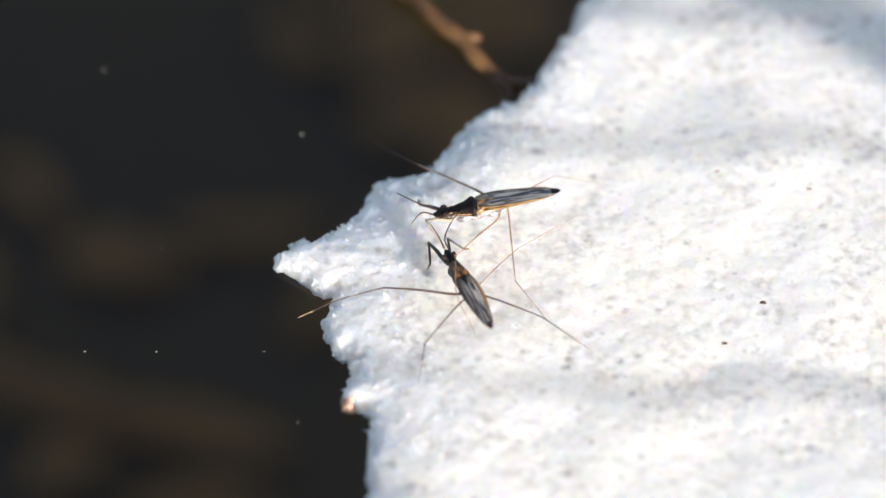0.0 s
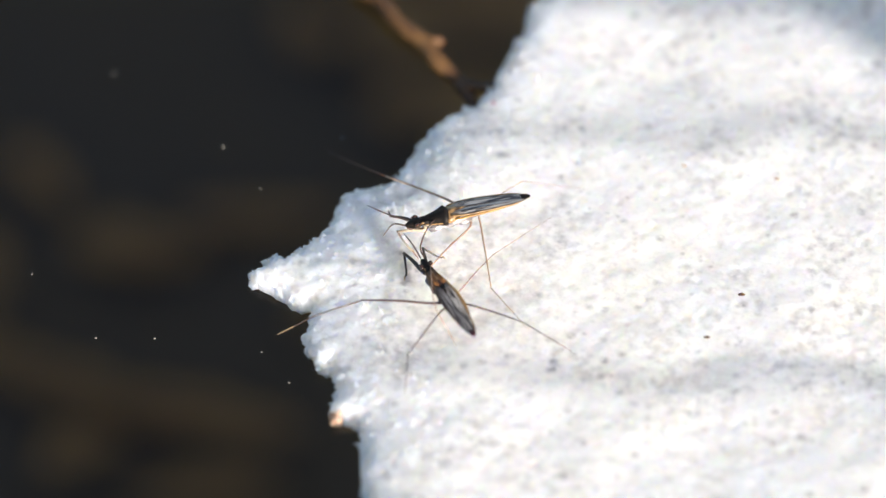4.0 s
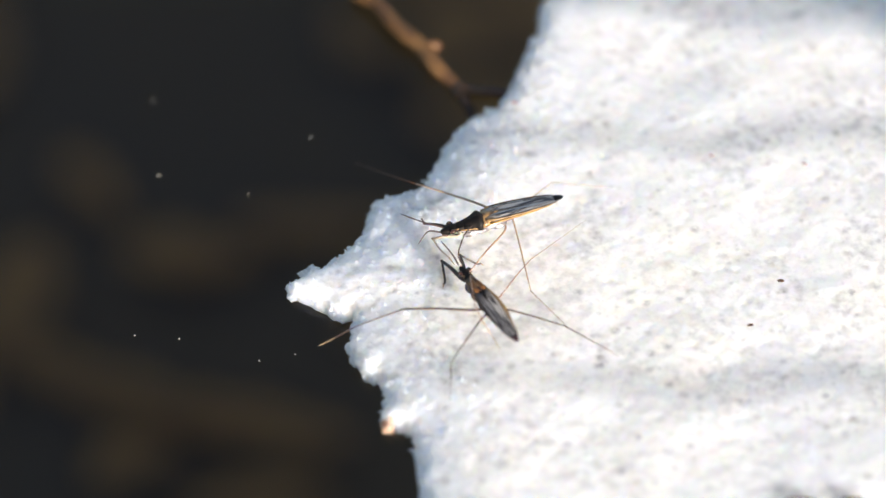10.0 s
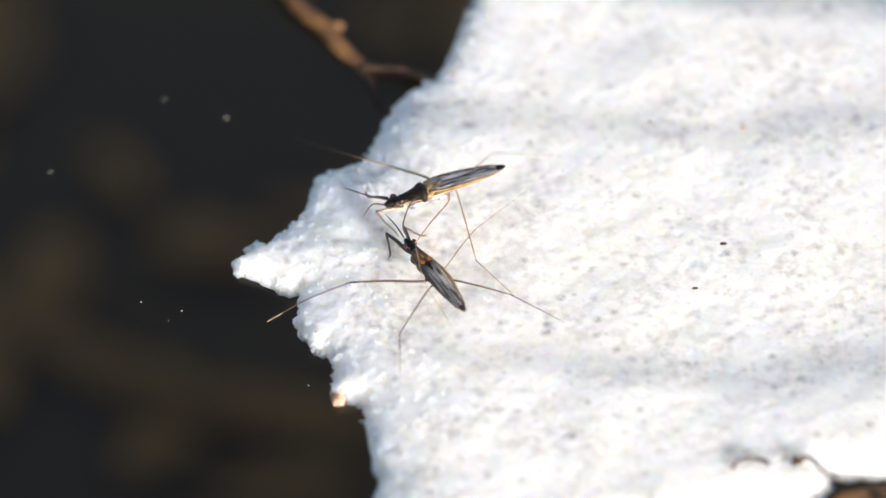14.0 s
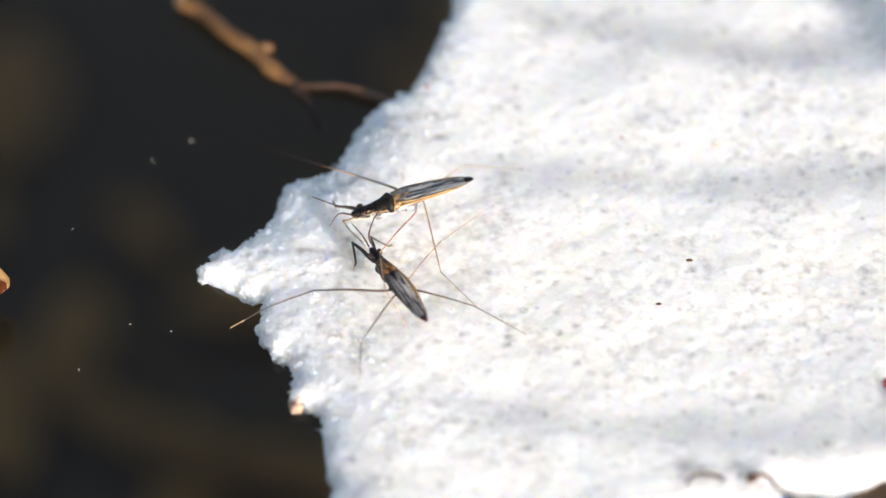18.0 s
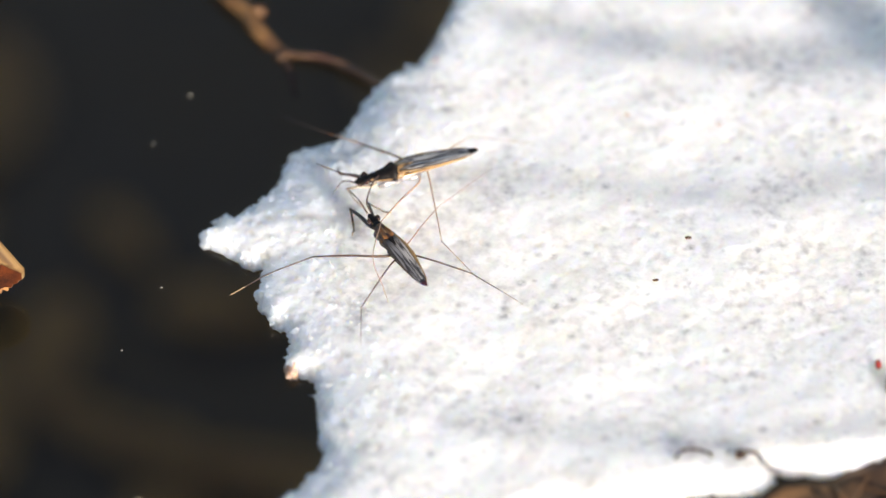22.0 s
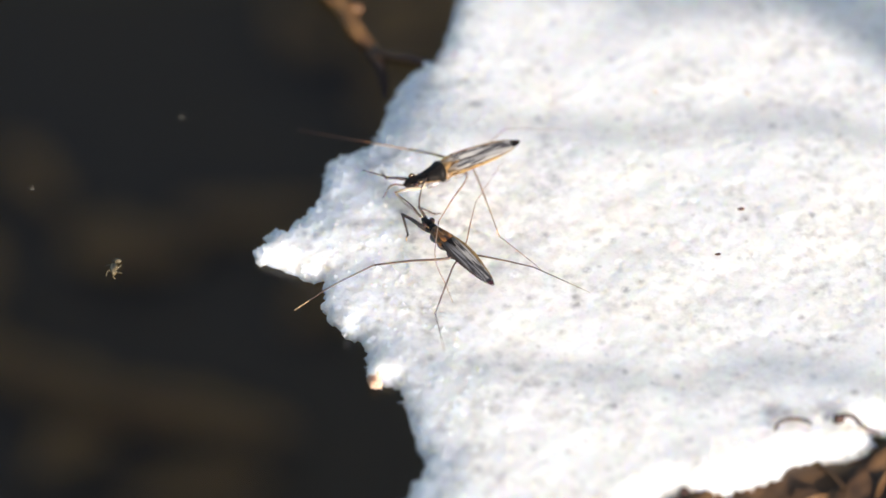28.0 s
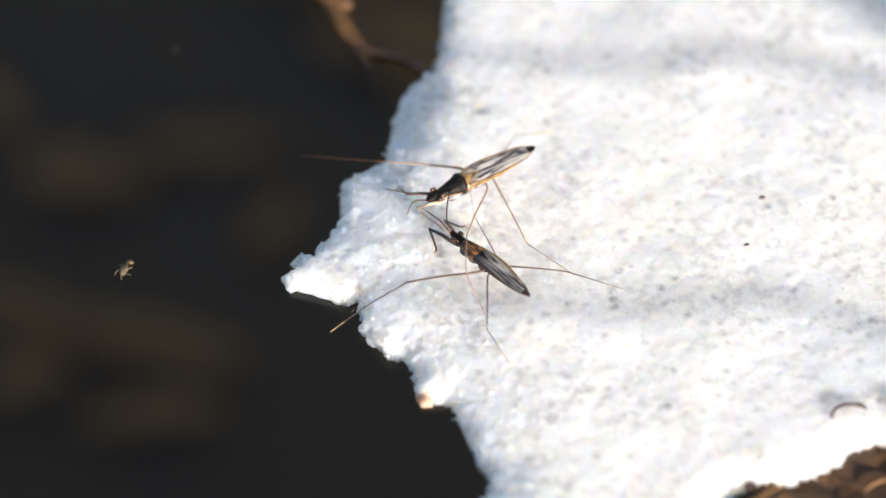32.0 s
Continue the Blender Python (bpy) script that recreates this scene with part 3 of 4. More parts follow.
# ---- pond skaters ----
LEGS, BODIES = {}, {}


def skater(name, label, base, head, tail, legs, antennae, wing, roll, dark, size=1.0):
    """A pond skater: long body on thin jointed legs. Points in raft millimetres; base is the spot under its middle."""
    root = new(name)
    root.empty_display_size = 0.002
    o = Vector((*base, 0))
    h, t = Vector(head) - o, Vector(tail) - o
    ex = (t - h).normalized()
    ey = Vector((0, 0, 1)).cross(ex).normalized()
    ez = ex.cross(ey)
    turn = Matrix((ex, ey, ez)).transposed().to_4x4() @ Matrix.Rotation(radians(roll), 4, "X")
    fr = Matrix.Translation(h * MM) @ turn
    length = (t - h).length
    k = length / 10.4

    def body(part_name, rows, mat, text="", parent=root, sides=14):
        # the part's own axes follow the body, so that streaks run along it
        bm = loft([(s * k, w * size, a * size, b * size, *(q * size for q in r)) for s, w, a, b, *r in rows], Matrix(), sides)
        ob = part(part_name, bm, mat, parent, text)
        ob.matrix_basis = fr
        if parent is root:
            BODIES.setdefault(label, (fr, []))[1].append(ob)
        return ob

    hd = body("head", [(0.0, 0.14, 0.08, 0.12), (0.2, 0.26, 0.18, 0.22), (0.5, 0.38, 0.28, 0.30), (0.75, 0.42, 0.34, 0.34), (1.0, 0.44, 0.36, 0.36), (1.25, 0.40, 0.32, 0.34),
                       (1.5, 0.38, 0.30, 0.3)], BLACK, "glossy black head")
    for side in (1, -1):
        eye = part("eye", lump((0, 0, 0), 0.26, 2, (1.2, 0.8, 0.95), 0.03, 2), EYE_RED, hd, "dark red-brown bulging eye")
        eye.location = Vector((0.92 * k, side * 0.50 * size, 0.14 * size)) * MM
        cheek = part("cheek_spot", lump((0, 0, 0), 0.13, 4, (1.8, 0.6, 0.9), 0.2, 1), OCHRE, hd, "small golden spot behind the eye")
        cheek.location = Vector((1.38 * k, side * 0.36 * size, 0.12 * size)) * MM
    bk = bmesh.new()
    tube([(0.1 * k, 0, -0.1), (0.25 * k, 0, -0.45), (1.0 * k, 0, -0.75), (1.9 * k, 0, -0.7)], [0.12, 0.1, 0.05], 6, bm=bk)
    part("beak", bk, DARK_LEG, hd, "slender dark folded beak")
    collar = [(1.3, 0.38, 0.30, 0.2), (1.5, 0.46, 0.40, 0.26), (1.75, 0.47, 0.38, 0.3), (1.9, 0.52, 0.43, 0.36)]
    shield = [(1.85, 0.51, 0.41, 0.36), (2.2, 0.60, 0.47, 0.46), (2.6, 0.70, 0.56, 0.54), (2.95, 0.84, 0.72, 0.56), (3.15, 0.95, 0.84, 0.54), (3.35, 0.94, 0.86, 0.46), (3.5, 0.78, 0.72, 0.36), (3.7, 0.55, 0.56, 0.3), (4.0, 0.3, 0.5, 0.2)]
    if not dark:
        shield = [(1.85 + 1.3 * (a - 1.85), b, 0.46 + 0.50 * (hi - 0.42), lo) for a, b, hi, lo in shield]
    body("collar", collar, BLACK, "black velvety collar behind the head")
    body("pronotum", shield, BLACK if dark else BROWN, "black shoulders with raised hind corners" if dark else "chestnut ridged shoulders with golden down")
    body("keel", [(1.9, 0.03, 0.04, 0.05, 0, 0.42), (2.7, 0.05, 0.05, 0.06, 0, 0.52), (3.15, 0.05, 0.05, 0.06, 0, 0.82 if dark else 0.58), (3.4, 0.03, 0.03, 0.04, 0, 0.80 if dark else 0.58)], BLACK if dark else OCHRE, "fine ridge along the shoulders", sides=8)
    for side in (1, -1):
        body("collar_stripe", [(1.55, 0.03, 0.05, 0.05, side * 0.45, 0.02), (2.2, 0.04, 0.07, 0.07, side * 0.60, -0.02), (3.0, 0.05, 0.08, 0.08, side * 0.80, 0.0),
                               (3.5, 0.04, 0.06, 0.06, side * 0.88, 0.10)], OCHRE, "golden stripe along the side of the shoulders", sides=8)
        if not dark:
            body("shoulder_ridge", [(2.1, 0.05, 0.05, 0.05, side * 0.30, 0.40), (2.7, 0.08, 0.08, 0.05, side * 0.38, 0.48), (3.3, 0.10, 0.08, 0.05, side * 0.48, 0.56),
                                    (3.9, 0.04, 0.04, 0.05, side * 0.42, 0.56)], BROWN, "golden brown swelling on the shoulder", sides=8)
    body("shoulder_rim", [(3.35, 0.90, 0.48, 0.2), (3.6, 0.91, 0.62, 0.2), (3.9, 0.86, 0.62, 0.2), (4.4, 0.62, 0.58, 0.2), (5.0, 0.26, 0.56, 0.2)], OCHRE if dark else BLACK,
         "golden brown hind rim of the shoulders" if dark else "black hind rim of the shoulders")
    body("belly", [(1.5, 0.3, 0.1, 0.34), (2.2, 0.55, 0.1, 0.74), (3.2, 0.72, 0.1, 0.95), (4.4, 0.76, 0.1, 0.92), (5.2, 0.70, 0.1, 0.66), (6.0, 0.66, 0.1, 0.5), (7.0, 0.58, 0.1, 0.38),
                   (8.6, 0.44, 0.08, 0.26), (9.6, 0.30, 0.06, 0.2), (10.0, 0.15, 0.05, 0.15)], SILVER if dark else SHADED_SILVER, "silver-grey velvety underside" if dark else "dark purple-grey velvety underside")
    for along in (2.4, 3.5, 4.9):
        for side in (1, -1):
            hip_joint = part("coxa", lump((along * k, side * 0.50 * size, -0.52 * size), 0.36, 3, (1.7, 0.7, 0.8), 0.3, 2), SILVER if dark else SHADED_SILVER, root, "silvery hip joint" if dark else "purple-grey hip joint")
            hip_joint.matrix_basis = fr
            BODIES[label][1].append(hip_joint)
    for side in (1, -1):
        out = 0.10 if not dark and side > 0 else 0.0
        body("abdomen_border", [(4.0, 0.06, 0.07, 0.10, side * 0.86, 0.20), (5, 0.09 + 0.5 * out, 0.08, 0.09, side * (0.90 + out), 0.24),
                               (6.5, 0.10 + 0.7 * out, 0.08, 0.08, side * (0.89 + out), 0.22), (8, 0.08 + 0.4 * out, 0.07, 0.08, side * (0.74 + 0.6 * out), 0.16),
                               (9.4, 0.05, 0.05, 0.06, side * 0.52, 0.10)], YELLOW if dark or side > 0 else DARK_RED, "yellow-orange border of the abdomen" if dark or side > 0 else "dark red border of the abdomen", sides=8)
        flat = [(3.7, 0.30, 0.10, 0.08, side * 0.32, 0.44), (4.6, 0.46, 0.13, 0.1, side * 0.37, 0.42), (6.0, 0.50, 0.13, 0.1, side * 0.36, 0.36),
                (7.6, 0.46, 0.11, 0.1, side * 0.31, 0.27), (9.0, 0.44, 0.09, 0.08, side * 0.20, 0.18), (9.9, 0.33, 0.07, 0.06, side * 0.1, 0.12), (10.35, 0.16, 0.04, 0.04, side * 0.05, 0.1), (10.5, 0.05, 0.03, 0.03, side * 0.03, 0.1)]
        w = body("wing", flat, WING_GREY if not dark and side > 0 else wing, "folded streaked wing")
        rim = [(a * k, (c + side * 0.97 * b) * size, (z0 + 0.02) * size) for a, b, _, _, c, z0 in flat[:6]]
        part("wing_edge", tube(bend(rim, 4), [0.08, 0.10, 0.08, 0.04], 7), COSTA if dark or side > 0 else VEIN, w, "golden front edge of the wing" if dark or side > 0 else "dark front edge of the wing")
        for across in (-0.62, 0.3):
            last = 6 if abs(across) < 0.5 else 5
            line = [(a * k, (c + across * b * (1 if side > 0 else -1)) * size, (z0 + hi * math.sqrt(1 - across * across) - 0.005) * size) for a, b, hi, _, c, z0 in flat[1:last]]
            part("vein", tube(bend(line, 4), [0.045, 0.03, 0.012] if dark else [0.03, 0.02, 0.01], 5), VEIN, w)
    body("wing_tip", [(9.8, 0.34, 0.10, 0.04, 0, 0.14), (10.1, 0.34, 0.10, 0.04, 0, 0.13), (10.4, 0.23, 0.07, 0.04, 0, 0.11), (10.58, 0.08, 0.04, 0.03, 0, 0.1)], BLACK if dark else DARK_RED, "dark tip of the folded wings")
    body("tail_tip", [(9.5, 0.26, 0.1, 0.22), (10.1, 0.17, 0.08, 0.15), (10.5, 0.06, 0.05, 0.06)], DARK_RED, "dark red tip of the abdomen")

    for leg_name, joints, thick, mat, *low_mat in legs:
        pts = [Vector(p) - o for p in joints]
        thick *= 0.74
        along = max(0.15, min(0.75, (pts[0] - h).dot(ex) / length))
        hip = h.lerp(t, along) - Vector((0, 0, 0.45))
        femur = part(leg_name, tube(bend([hip, pts[0], pts[0].lerp(pts[1], 0.5) + Vector((0, 0, 0.12)), pts[1]], 4), [thick * 1.5, thick * 1.15, thick, thick * 0.72], 8), mat, root)
        lower = []
        LEGS[(label, len(LEGS))] = (femur, pts[0], lower, pts[1])
        if len(pts) > 2:
            foot = pts[-1]
            mid = pts[-2].lerp(foot, 0.62) + Vector((0, 0, 0.15 if thick > 0.1 else 0.02))
            way = pts[1:-1] + [mid]
            lower.append(part("tibia", tube(bend(way, 4), [thick * 0.66, thick * 0.5], 7), (low_mat or [mat])[0], femur))
            lower.append(part("tarsus", tube(bend([mid, mid.lerp(foot, 0.5), foot], 3), [thick * 0.52, thick * 0.42, thick * (0.5 if foot.z < 1.4 else 0.22)], 7), (low_mat or [FOOT])[0], femur))
            part("knee", lump(pts[1], thick * 0.9, 1, (1, 1, 1), 0.05, 1), DARK_LEG, femur)
    for pts in antennae:
        p = [Vector(q) - o for q in pts]
        line = bend(p, 5)
        cut = len(line) * 3 // 5
        first = part("antenna", tube(line[:cut + 1], [0.075, 0.06], 6), DARK_LEG, root)
        part("antenna_tip", tube(line[cut:], [0.055, 0.06, 0.03], 6), DARK_LEG, first)
    return tagged(root, label, "insect", "pond skaters on the foam")


def foot(x, y, lift=0.12):
    return (x, y, foam_top(x, y) + lift)


skater_a = skater(
    "pond_skater", "pond skater with pale streaked wings, standing over the other one", (5.5, -0.6), (1.08, -1.89, 4.6), (11.32, 1.66, 4.9),
    [("middle_leg", [(5.2, 0.94, 4.5), (-0.96, 4.51, 4.0), (-3.6, 7.6, 2.2), (-6.27, 11.14, 0.05)], 0.125, PALE_LEG, LEG),
     ("middle_leg", [(6.56, -1.31, 4.2), (3.44, -6.58, 4.6), (3.95, -11.06, 4.8), foot(5.89, -13.43)], 0.095, RED_LEG),
     ("hind_leg", [(7.31, -0.61, 4.2), (8.55, -7.27, 2.9), foot(11.72, -11.03)], 0.10, PALE_LEG),
     ("hind_leg", [(8.3, 1.31, 4.6), (10.73, 5.23, 3.2), foot(16.07, 5.61)], 0.065, PALE_LEG),
     ("front_leg", [(1.9, -1.1, 4.3), (-0.28, -0.27, 4.0), (-0.62, 0.98, 3.4)], 0.19, BLACK_LEG),
     ("front_leg", [(2.66, -1.88, 4.1), (0.39, -1.57, 3.5), (0.94, -2.14, 2.9), foot(2.23, -3.28)], 0.18, WHITE_LEG)],
    [[(1.35, -1.44, 4.7), (-0.39, -0.96, 4.9), (-2.29, -0.05, 5.0)], [(1.18, -1.85, 4.5), (0.02, -1.69, 4.5), (-0.81, -2.44, 3.8)]],
    WING_PALE, -5, True, 1.08)
ride(skater_a, 5.5, -0.6, [(0, 0.30, 0.60, 1), (3.5, 0.22, 0.40, 0.5), (6, 0.1, 0.0, 0), (12, 0.15, -0.05, 0), (20, 0.25, -0.05, 0), (22, 0.35, 0.1, 0), (23.5, 0.2, 0.2, 3),
                           (25.5, 0.2, 0.2, 3), (28, 0.2, 0.12, 0), (32, 0.1, 0.12, 0)])
skater_b = skater(
    "pond_skater", "dark-winged pond skater with legs spread wide on white foam", (5.1, -9.4), (2.88, -5.33, 4.1), (7.45, -13.96, 4.1),
    [("front_leg", [(2.9, -6.3, 3.8), (1.36, -4.17, 3.6), (1.59, -5.49, 2.6), foot(1.41, -5.9)], 0.22, BLACK_LEG),
     ("front_leg", [(3.36, -5.9, 3.8), (2.9, -3.32, 3.4), (4.24, -3.48, 2.5), foot(4.86, -3.26)], 0.18, BLACK_LEG),
     ("middle_leg", [(4.09, -10.0, 3.7), (-1.93, -9.67, 3.6), (-5.6, -11.0, 3.15), (-9.01, -11.6, 1.3)], 0.13, DARK_LEG),
     ("hind_leg", [(4.77, -10.73, 3.7), (2.0, -15.04, 2.8), foot(1.86, -18.85)], 0.09, DARK_LEG),
     ("middle_leg", [(6.3, -10.0, 3.8), (11.48, -11.21, 2.9), foot(15.9, -14.0)], 0.10, DARK_LEG),
     ("hind_leg", [(6.0, -8.83, 3.8), (8.83, -3.6, 3.0), foot(13.71, 1.8)], 0.07, RED_LEG)],
    [[(2.78, -5.29, 4.2), (2.17, -4.24, 4.6), (1.3, -2.62, 4.4)], [(3.11, -5.28, 4.2), (2.75, -4.55, 4.8), (3.26, -2.8, 5.2), (3.98, -1.38, 5.0)]],
    WING_DARK, 4, False, 0.86)
ride(skater_b, 5.1, -9.4, [(0, 0.1, 0.5, 2), (3.5, 0.1, 0.45, 2), (6, 0, 0, 0), (12, -0.12, -0.25, 0), (18, 0.02, -0.18, 0), (20, 0.1, -0.18, -1), (21, -0.2, 0.25, 1),
                           (22, 0, 0.3, 3), (25.5, -0.1, 0.35, 4), (28, -0.35, 0.05, 2), (32, -0.5, -0.05, 0)])


# ---- twig behind the raft ----
def twig():
    root = new("twig")
    stem = bend([(-10.9, 11.6, 0.9), (-9.2, 10.3, 0.9), (-7.1, 7.6, 0.85), (-4.6, 5.3, 0.6), (-2.9, 3.0, 0.35), (-1.0, 1.3, 0.0), (0, 0, -0.2)], 5)
    part("stem", tube(stem, [0.80, 0.70, 0.76, 0.80, 0.66, 0.62], 12, 0.10), BARK, root)
    part("broken_end", lump((-11.0, 11.7, 0.95), 0.95, 3, (0.75, 0.75, 0.95), 0.3, 2), PALE_WOOD, root, "pale broken end")
    part("bud", lump((-3.5, 5.4, 0.85), 0.62, 5, (1.3, 0.8, 0.9), 0.4, 2), BARK, root, "brown side bud")
    part("knot", lump((-0.6, 0.6, 0.0), 0.75, 9, (1.1, 1.0, 0.8), 0.4, 2), DARK_BARK, root, "swollen fork")
    part("side_branch", tube(bend([(-0.8, 0.9, 0.1), (1.2, 0.5, 0.35), (3.2, 0.3, 0.5), (6.5, -1.2, 0.5), (9.5, -3.0, 0.2), (12.5, -5.0, -0.6)], 5), [0.55, 0.46, 0.5, 0.42, 0.35], 8, 0.1), DARK_BARK, root)
    part("stub", tube(bend([(-0.4, 0.4, -0.1), (0.5, -1.2, -0.5), (1.1, -3.0, -1.4)], 4), [0.58, 0.46, 0.25], 8, 0.1), DARK_BARK, root, "stub that dips under the water")
    return tagged(root, "orange-brown wet twig with a bud, floating beside the foam", "twig")


TWIG_ROWS = [(0, 5.4, 19.4, 3), (3, 6.2, 19.8, -1), (6, 4.6, 18.7, -5.5), (9, 4.2, 18.9, -6), (12, 2.6, 19.4, -9), (13.5, 1.1, 18.7, -8), (15.6, -0.6, 17.8, -5), (17.5, -2.0, 17.5, 1),
             (18.5, -3.6, 17.8, 0.5), (20, -5.4, 18.2, -2), (21, -5.7, 18.1, -5), (22.5, -5.1, 18.0, -7), (24, -4.1, 17.8, -5), (25.5, -4.0, 18.8, -9), (28, 1.6, 18.3, -19),
             (29, 2.8, 18.4, -19.5), (30.5, 1.5, 19.1, -23), (32, 1.2, 20.5, -28)]
ride(twig(), 0, 0, TWIG_ROWS)


# ---- broken reed that floats past ----
def reed():
    root = new("broken_reed")
    rng = random.Random(9)
    bm = bmesh.new()
    n, sides = 16, 36
    jag = [rng.uniform(-0.28, 0.16) + 0.2 * math.sin(2 * math.pi * s / sides * 3 + 1) for s in range(sides)]
    outer, inner = [], []
    for i in range(n + 1):
        u = i / n
        ro, ri = [], []
        for s in range(sides):
            a = 2 * math.pi * s / sides
            slant = -0.62 * (math.cos(a) + 1) * 2.4
            y = -170 + (170 + slant) * u + (jag[s] if i == n else 0)
            r = 2.4 + 0.04 * noise.noise(Vector((math.cos(a) * 4, math.sin(a) * 4, 1.0)))
            ro.append(bm.verts.new(Vector((math.cos(a) * r, y, math.sin(a) * r)) * MM))
            ri.append(bm.verts.new(Vector((math.cos(a) * (r - 0.45), y + 0.15, math.sin(a) * (r - 0.45))) * MM))
        outer.append(ro)
        inner.append(ri)
    for i in range(n):
        for s in range(sides):
            q = (s + 1) % sides
            bm.faces.new((outer[i][s], outer[i][q], outer[i + 1][q], outer[i + 1][s]))
            f = bm.faces.new((inner[i][s], inner[i + 1][s], inner[i + 1][q], inner[i][q]))
            f.material_index = 1
    for s in range(sides):
        q = (s + 1) % sides
        bm.faces.new((outer[n][s], outer[n][q], inner[n][q], inner[n][s]))
        bm.faces.new((outer[0][s], inner[0][s], inner[0][q], outer[0][q]))
    part("stem", bm, REED, root, "sun-bleached split stem").data.materials.append(REED_IN)
    part("pith", tube([(0, -18, 0), (0, -10, 0), (0, -6.5, 0), (0, -6.0, 0)], [1.9, 1.9, 1.88, 1.4], 18, 0.10), REED_IN, root, "dark rotten red-brown hollow")
    for a, y in ((70, -3.2), (86, -7.5), (112, -5.2), (48, -9.0), (95, -12.5), (60, -6.1)):
        c, h = math.cos(radians(a)) * 2.38, math.sin(radians(a)) * 2.38
        part("rot_speck", lump((c, y, h), 0.13, a, (1, 1.8, 0.7), 0.5, 1), REED_IN, root, "small dark rot spot")
    # the torn lower lip: a ragged strip that carries on from the rim
    lip = bmesh.new()
    rows = []
    for k in range(31):
        a = radians(232 + 4.0 * k)
        c, h = math.cos(a), math.sin(a)
        y = -0.62 * (c + 1) * 2.4
        l = (0.5 + 0.5 * noise.noise(Vector((k * 0.35, 4.0, 0)))) * (1.9 if k > 8 else 0.7) * min(1, (30 - k) / 4, k / 3) + rng.uniform(0, 0.2)
        rows.append([lip.verts.new(Vector((c * r, yy, h * r)) * MM) for r, yy in ((2.0, y - 0.5), (2.42, y - 0.5), (2.42 + 0.1 * l, y + l), (2.12 + 0.1 * l, y + l))])
    for p, q in zip(rows, rows[1:]):
        for i in range(4):
            lip.faces.new((p[i], p[(i + 1) % 4], q[(i + 1) % 4], q[i]))
    lip.faces.new(rows[0])
    lip.faces.new(rows[-1][::-1])
    part("torn_lip", lip, LIP, root, "ragged orange torn lip")
    return tagged(root, "broken hollow reed stem, straw-coloured, its end dipping into water", "reed")


REED_THING = reed()

# ---- small things adrift on the water ----
skin = new("shed_skin")
part("husk", lump((0, 0, 0.15), 0.38, 7, (0.8, 1.5, 0.7), 0.5, 3), FUZZ, skin)
part("husk_head", lump((0.25, 0.95, 0.2), 0.3, 8, (1.1, 0.8, 0.8), 0.5, 2), FUZZ, skin)
for k in range(6):
    a = k * 1.05 + 0.4
    part("husk_leg", tube([(0.2 * math.cos(a), 0.3 * math.sin(a), 0.1), (0.6 * math.cos(a), 0.8 * math.sin(a), 0.25), (0.8 * math.cos(a + 0.3), 1.1 * math.sin(a + 0.3), 0.05)],
                          [0.07, 0.03], 5), FUZZ, skin)
tagged(skin, "tiny pale yellow shed insect skin adrift on the water", "insect skin")

fluff = new("seed_fluff")
for k in range(5):
    part("tuft", lump((0.5 * math.cos(k * 1.3), 0.6 * math.sin(k * 2.3) - 0.2 * k, 0.15), 0.4, 20 + k, (1.0, 0.8, 0.5), 1.1, 3), DOWN, fluff)
tagged(fluff, "greyish white tuft of seed fluff on the water", "seed fluff")

SPECKS = [
    [(0, -12.3, 13.9), (2, -16.3, 10.9), (6, -23.4, 10.8), (8, -26.2, 9.7), (10, -30.1, 8.4), (13, -39, 7.2), (16, -47.2, 8), (32, -80, 9)],
    [(0, -3.7, 13.9), (2, -6.5, 11.7), (6, -12.2, 12.7), (8, -13.6, 13.5), (10, -17, 13.1), (13, -24.5, 13.6), (16, -30.6, 15.8), (18, -32.3, 18.4), (20, -34, 20.2), (21, -32.6, 22.6), (25, -27.4, 28.6), (32, -20, 32)],
    [(0, -24, 0), (1.5, -30.2, -5), (6, -38.3, -3.8), (8, -41.3, -3.4), (32, -80, 0)],
    [(0, -30, -12), (16, -34.8, -6.2), (18, -36.3, -3.8), (20, -31.7, -2.5), (21, -31.2, -0.7), (23, -33.5, 2.6), (32, -36, 6)],
    [(0, -24, -12), (16, -31.2, -7.7), (18, -32.8, -4.6), (20, -34, -5.3), (32, -40, -8)],
    [(0, -30, 22), (19, -36.5, 15.9), (20, -37.2, 17), (21, -35.9, 19), (25, -27.4, 16.1), (32, -20, 14)],
    [(0, -15, -12), (6, -16.3, -13.8), (8, -15.7, -12.5), (10, -17.6, -12.8), (13.5, -18.7, -17.3), (32, -25, -22)],
    [(0, -12, -20), (8, -17.4, -14.4), (10, -20.6, -13.5), (12, -25.2, -12.3), (13.5, -29.4, -10.5), (32, -60, -8)],
    [(0, -14, 5), (8, -20, 6), (12, -26.2, 6.5), (13, -29.1, 7.1), (13.5, -30.5, 7.2), (32, -70, 8)],
]
SPECK_THINGS = []
for n, rows in enumerate(SPECKS):
    ob = part("dust_speck", lump((0, 0, 0.05), (0.10, 0.12, 0.06, 0.07, 0.07, 0.08, 0.05, 0.05, 0.055)[n], n + 30, (1.2, 1, 0.8), 0.5, 2), DUST, None)
    tagged(ob, "tiny white dust speck drifting on the dark water", "dust", "specks on the water")
    SPECK_THINGS.append((ob, rows))


# ---- litter at the near edge of the raft ----
def root_fibre(points, radius, label):
    bm = tube(bend(points, 6), [radius * 0.6, radius, radius, radius * 0.5], 8, 0.15)
    return ride(tagged(part("root_fibre", bm, ROOT, None), label, "root fibre"), 0, 0)


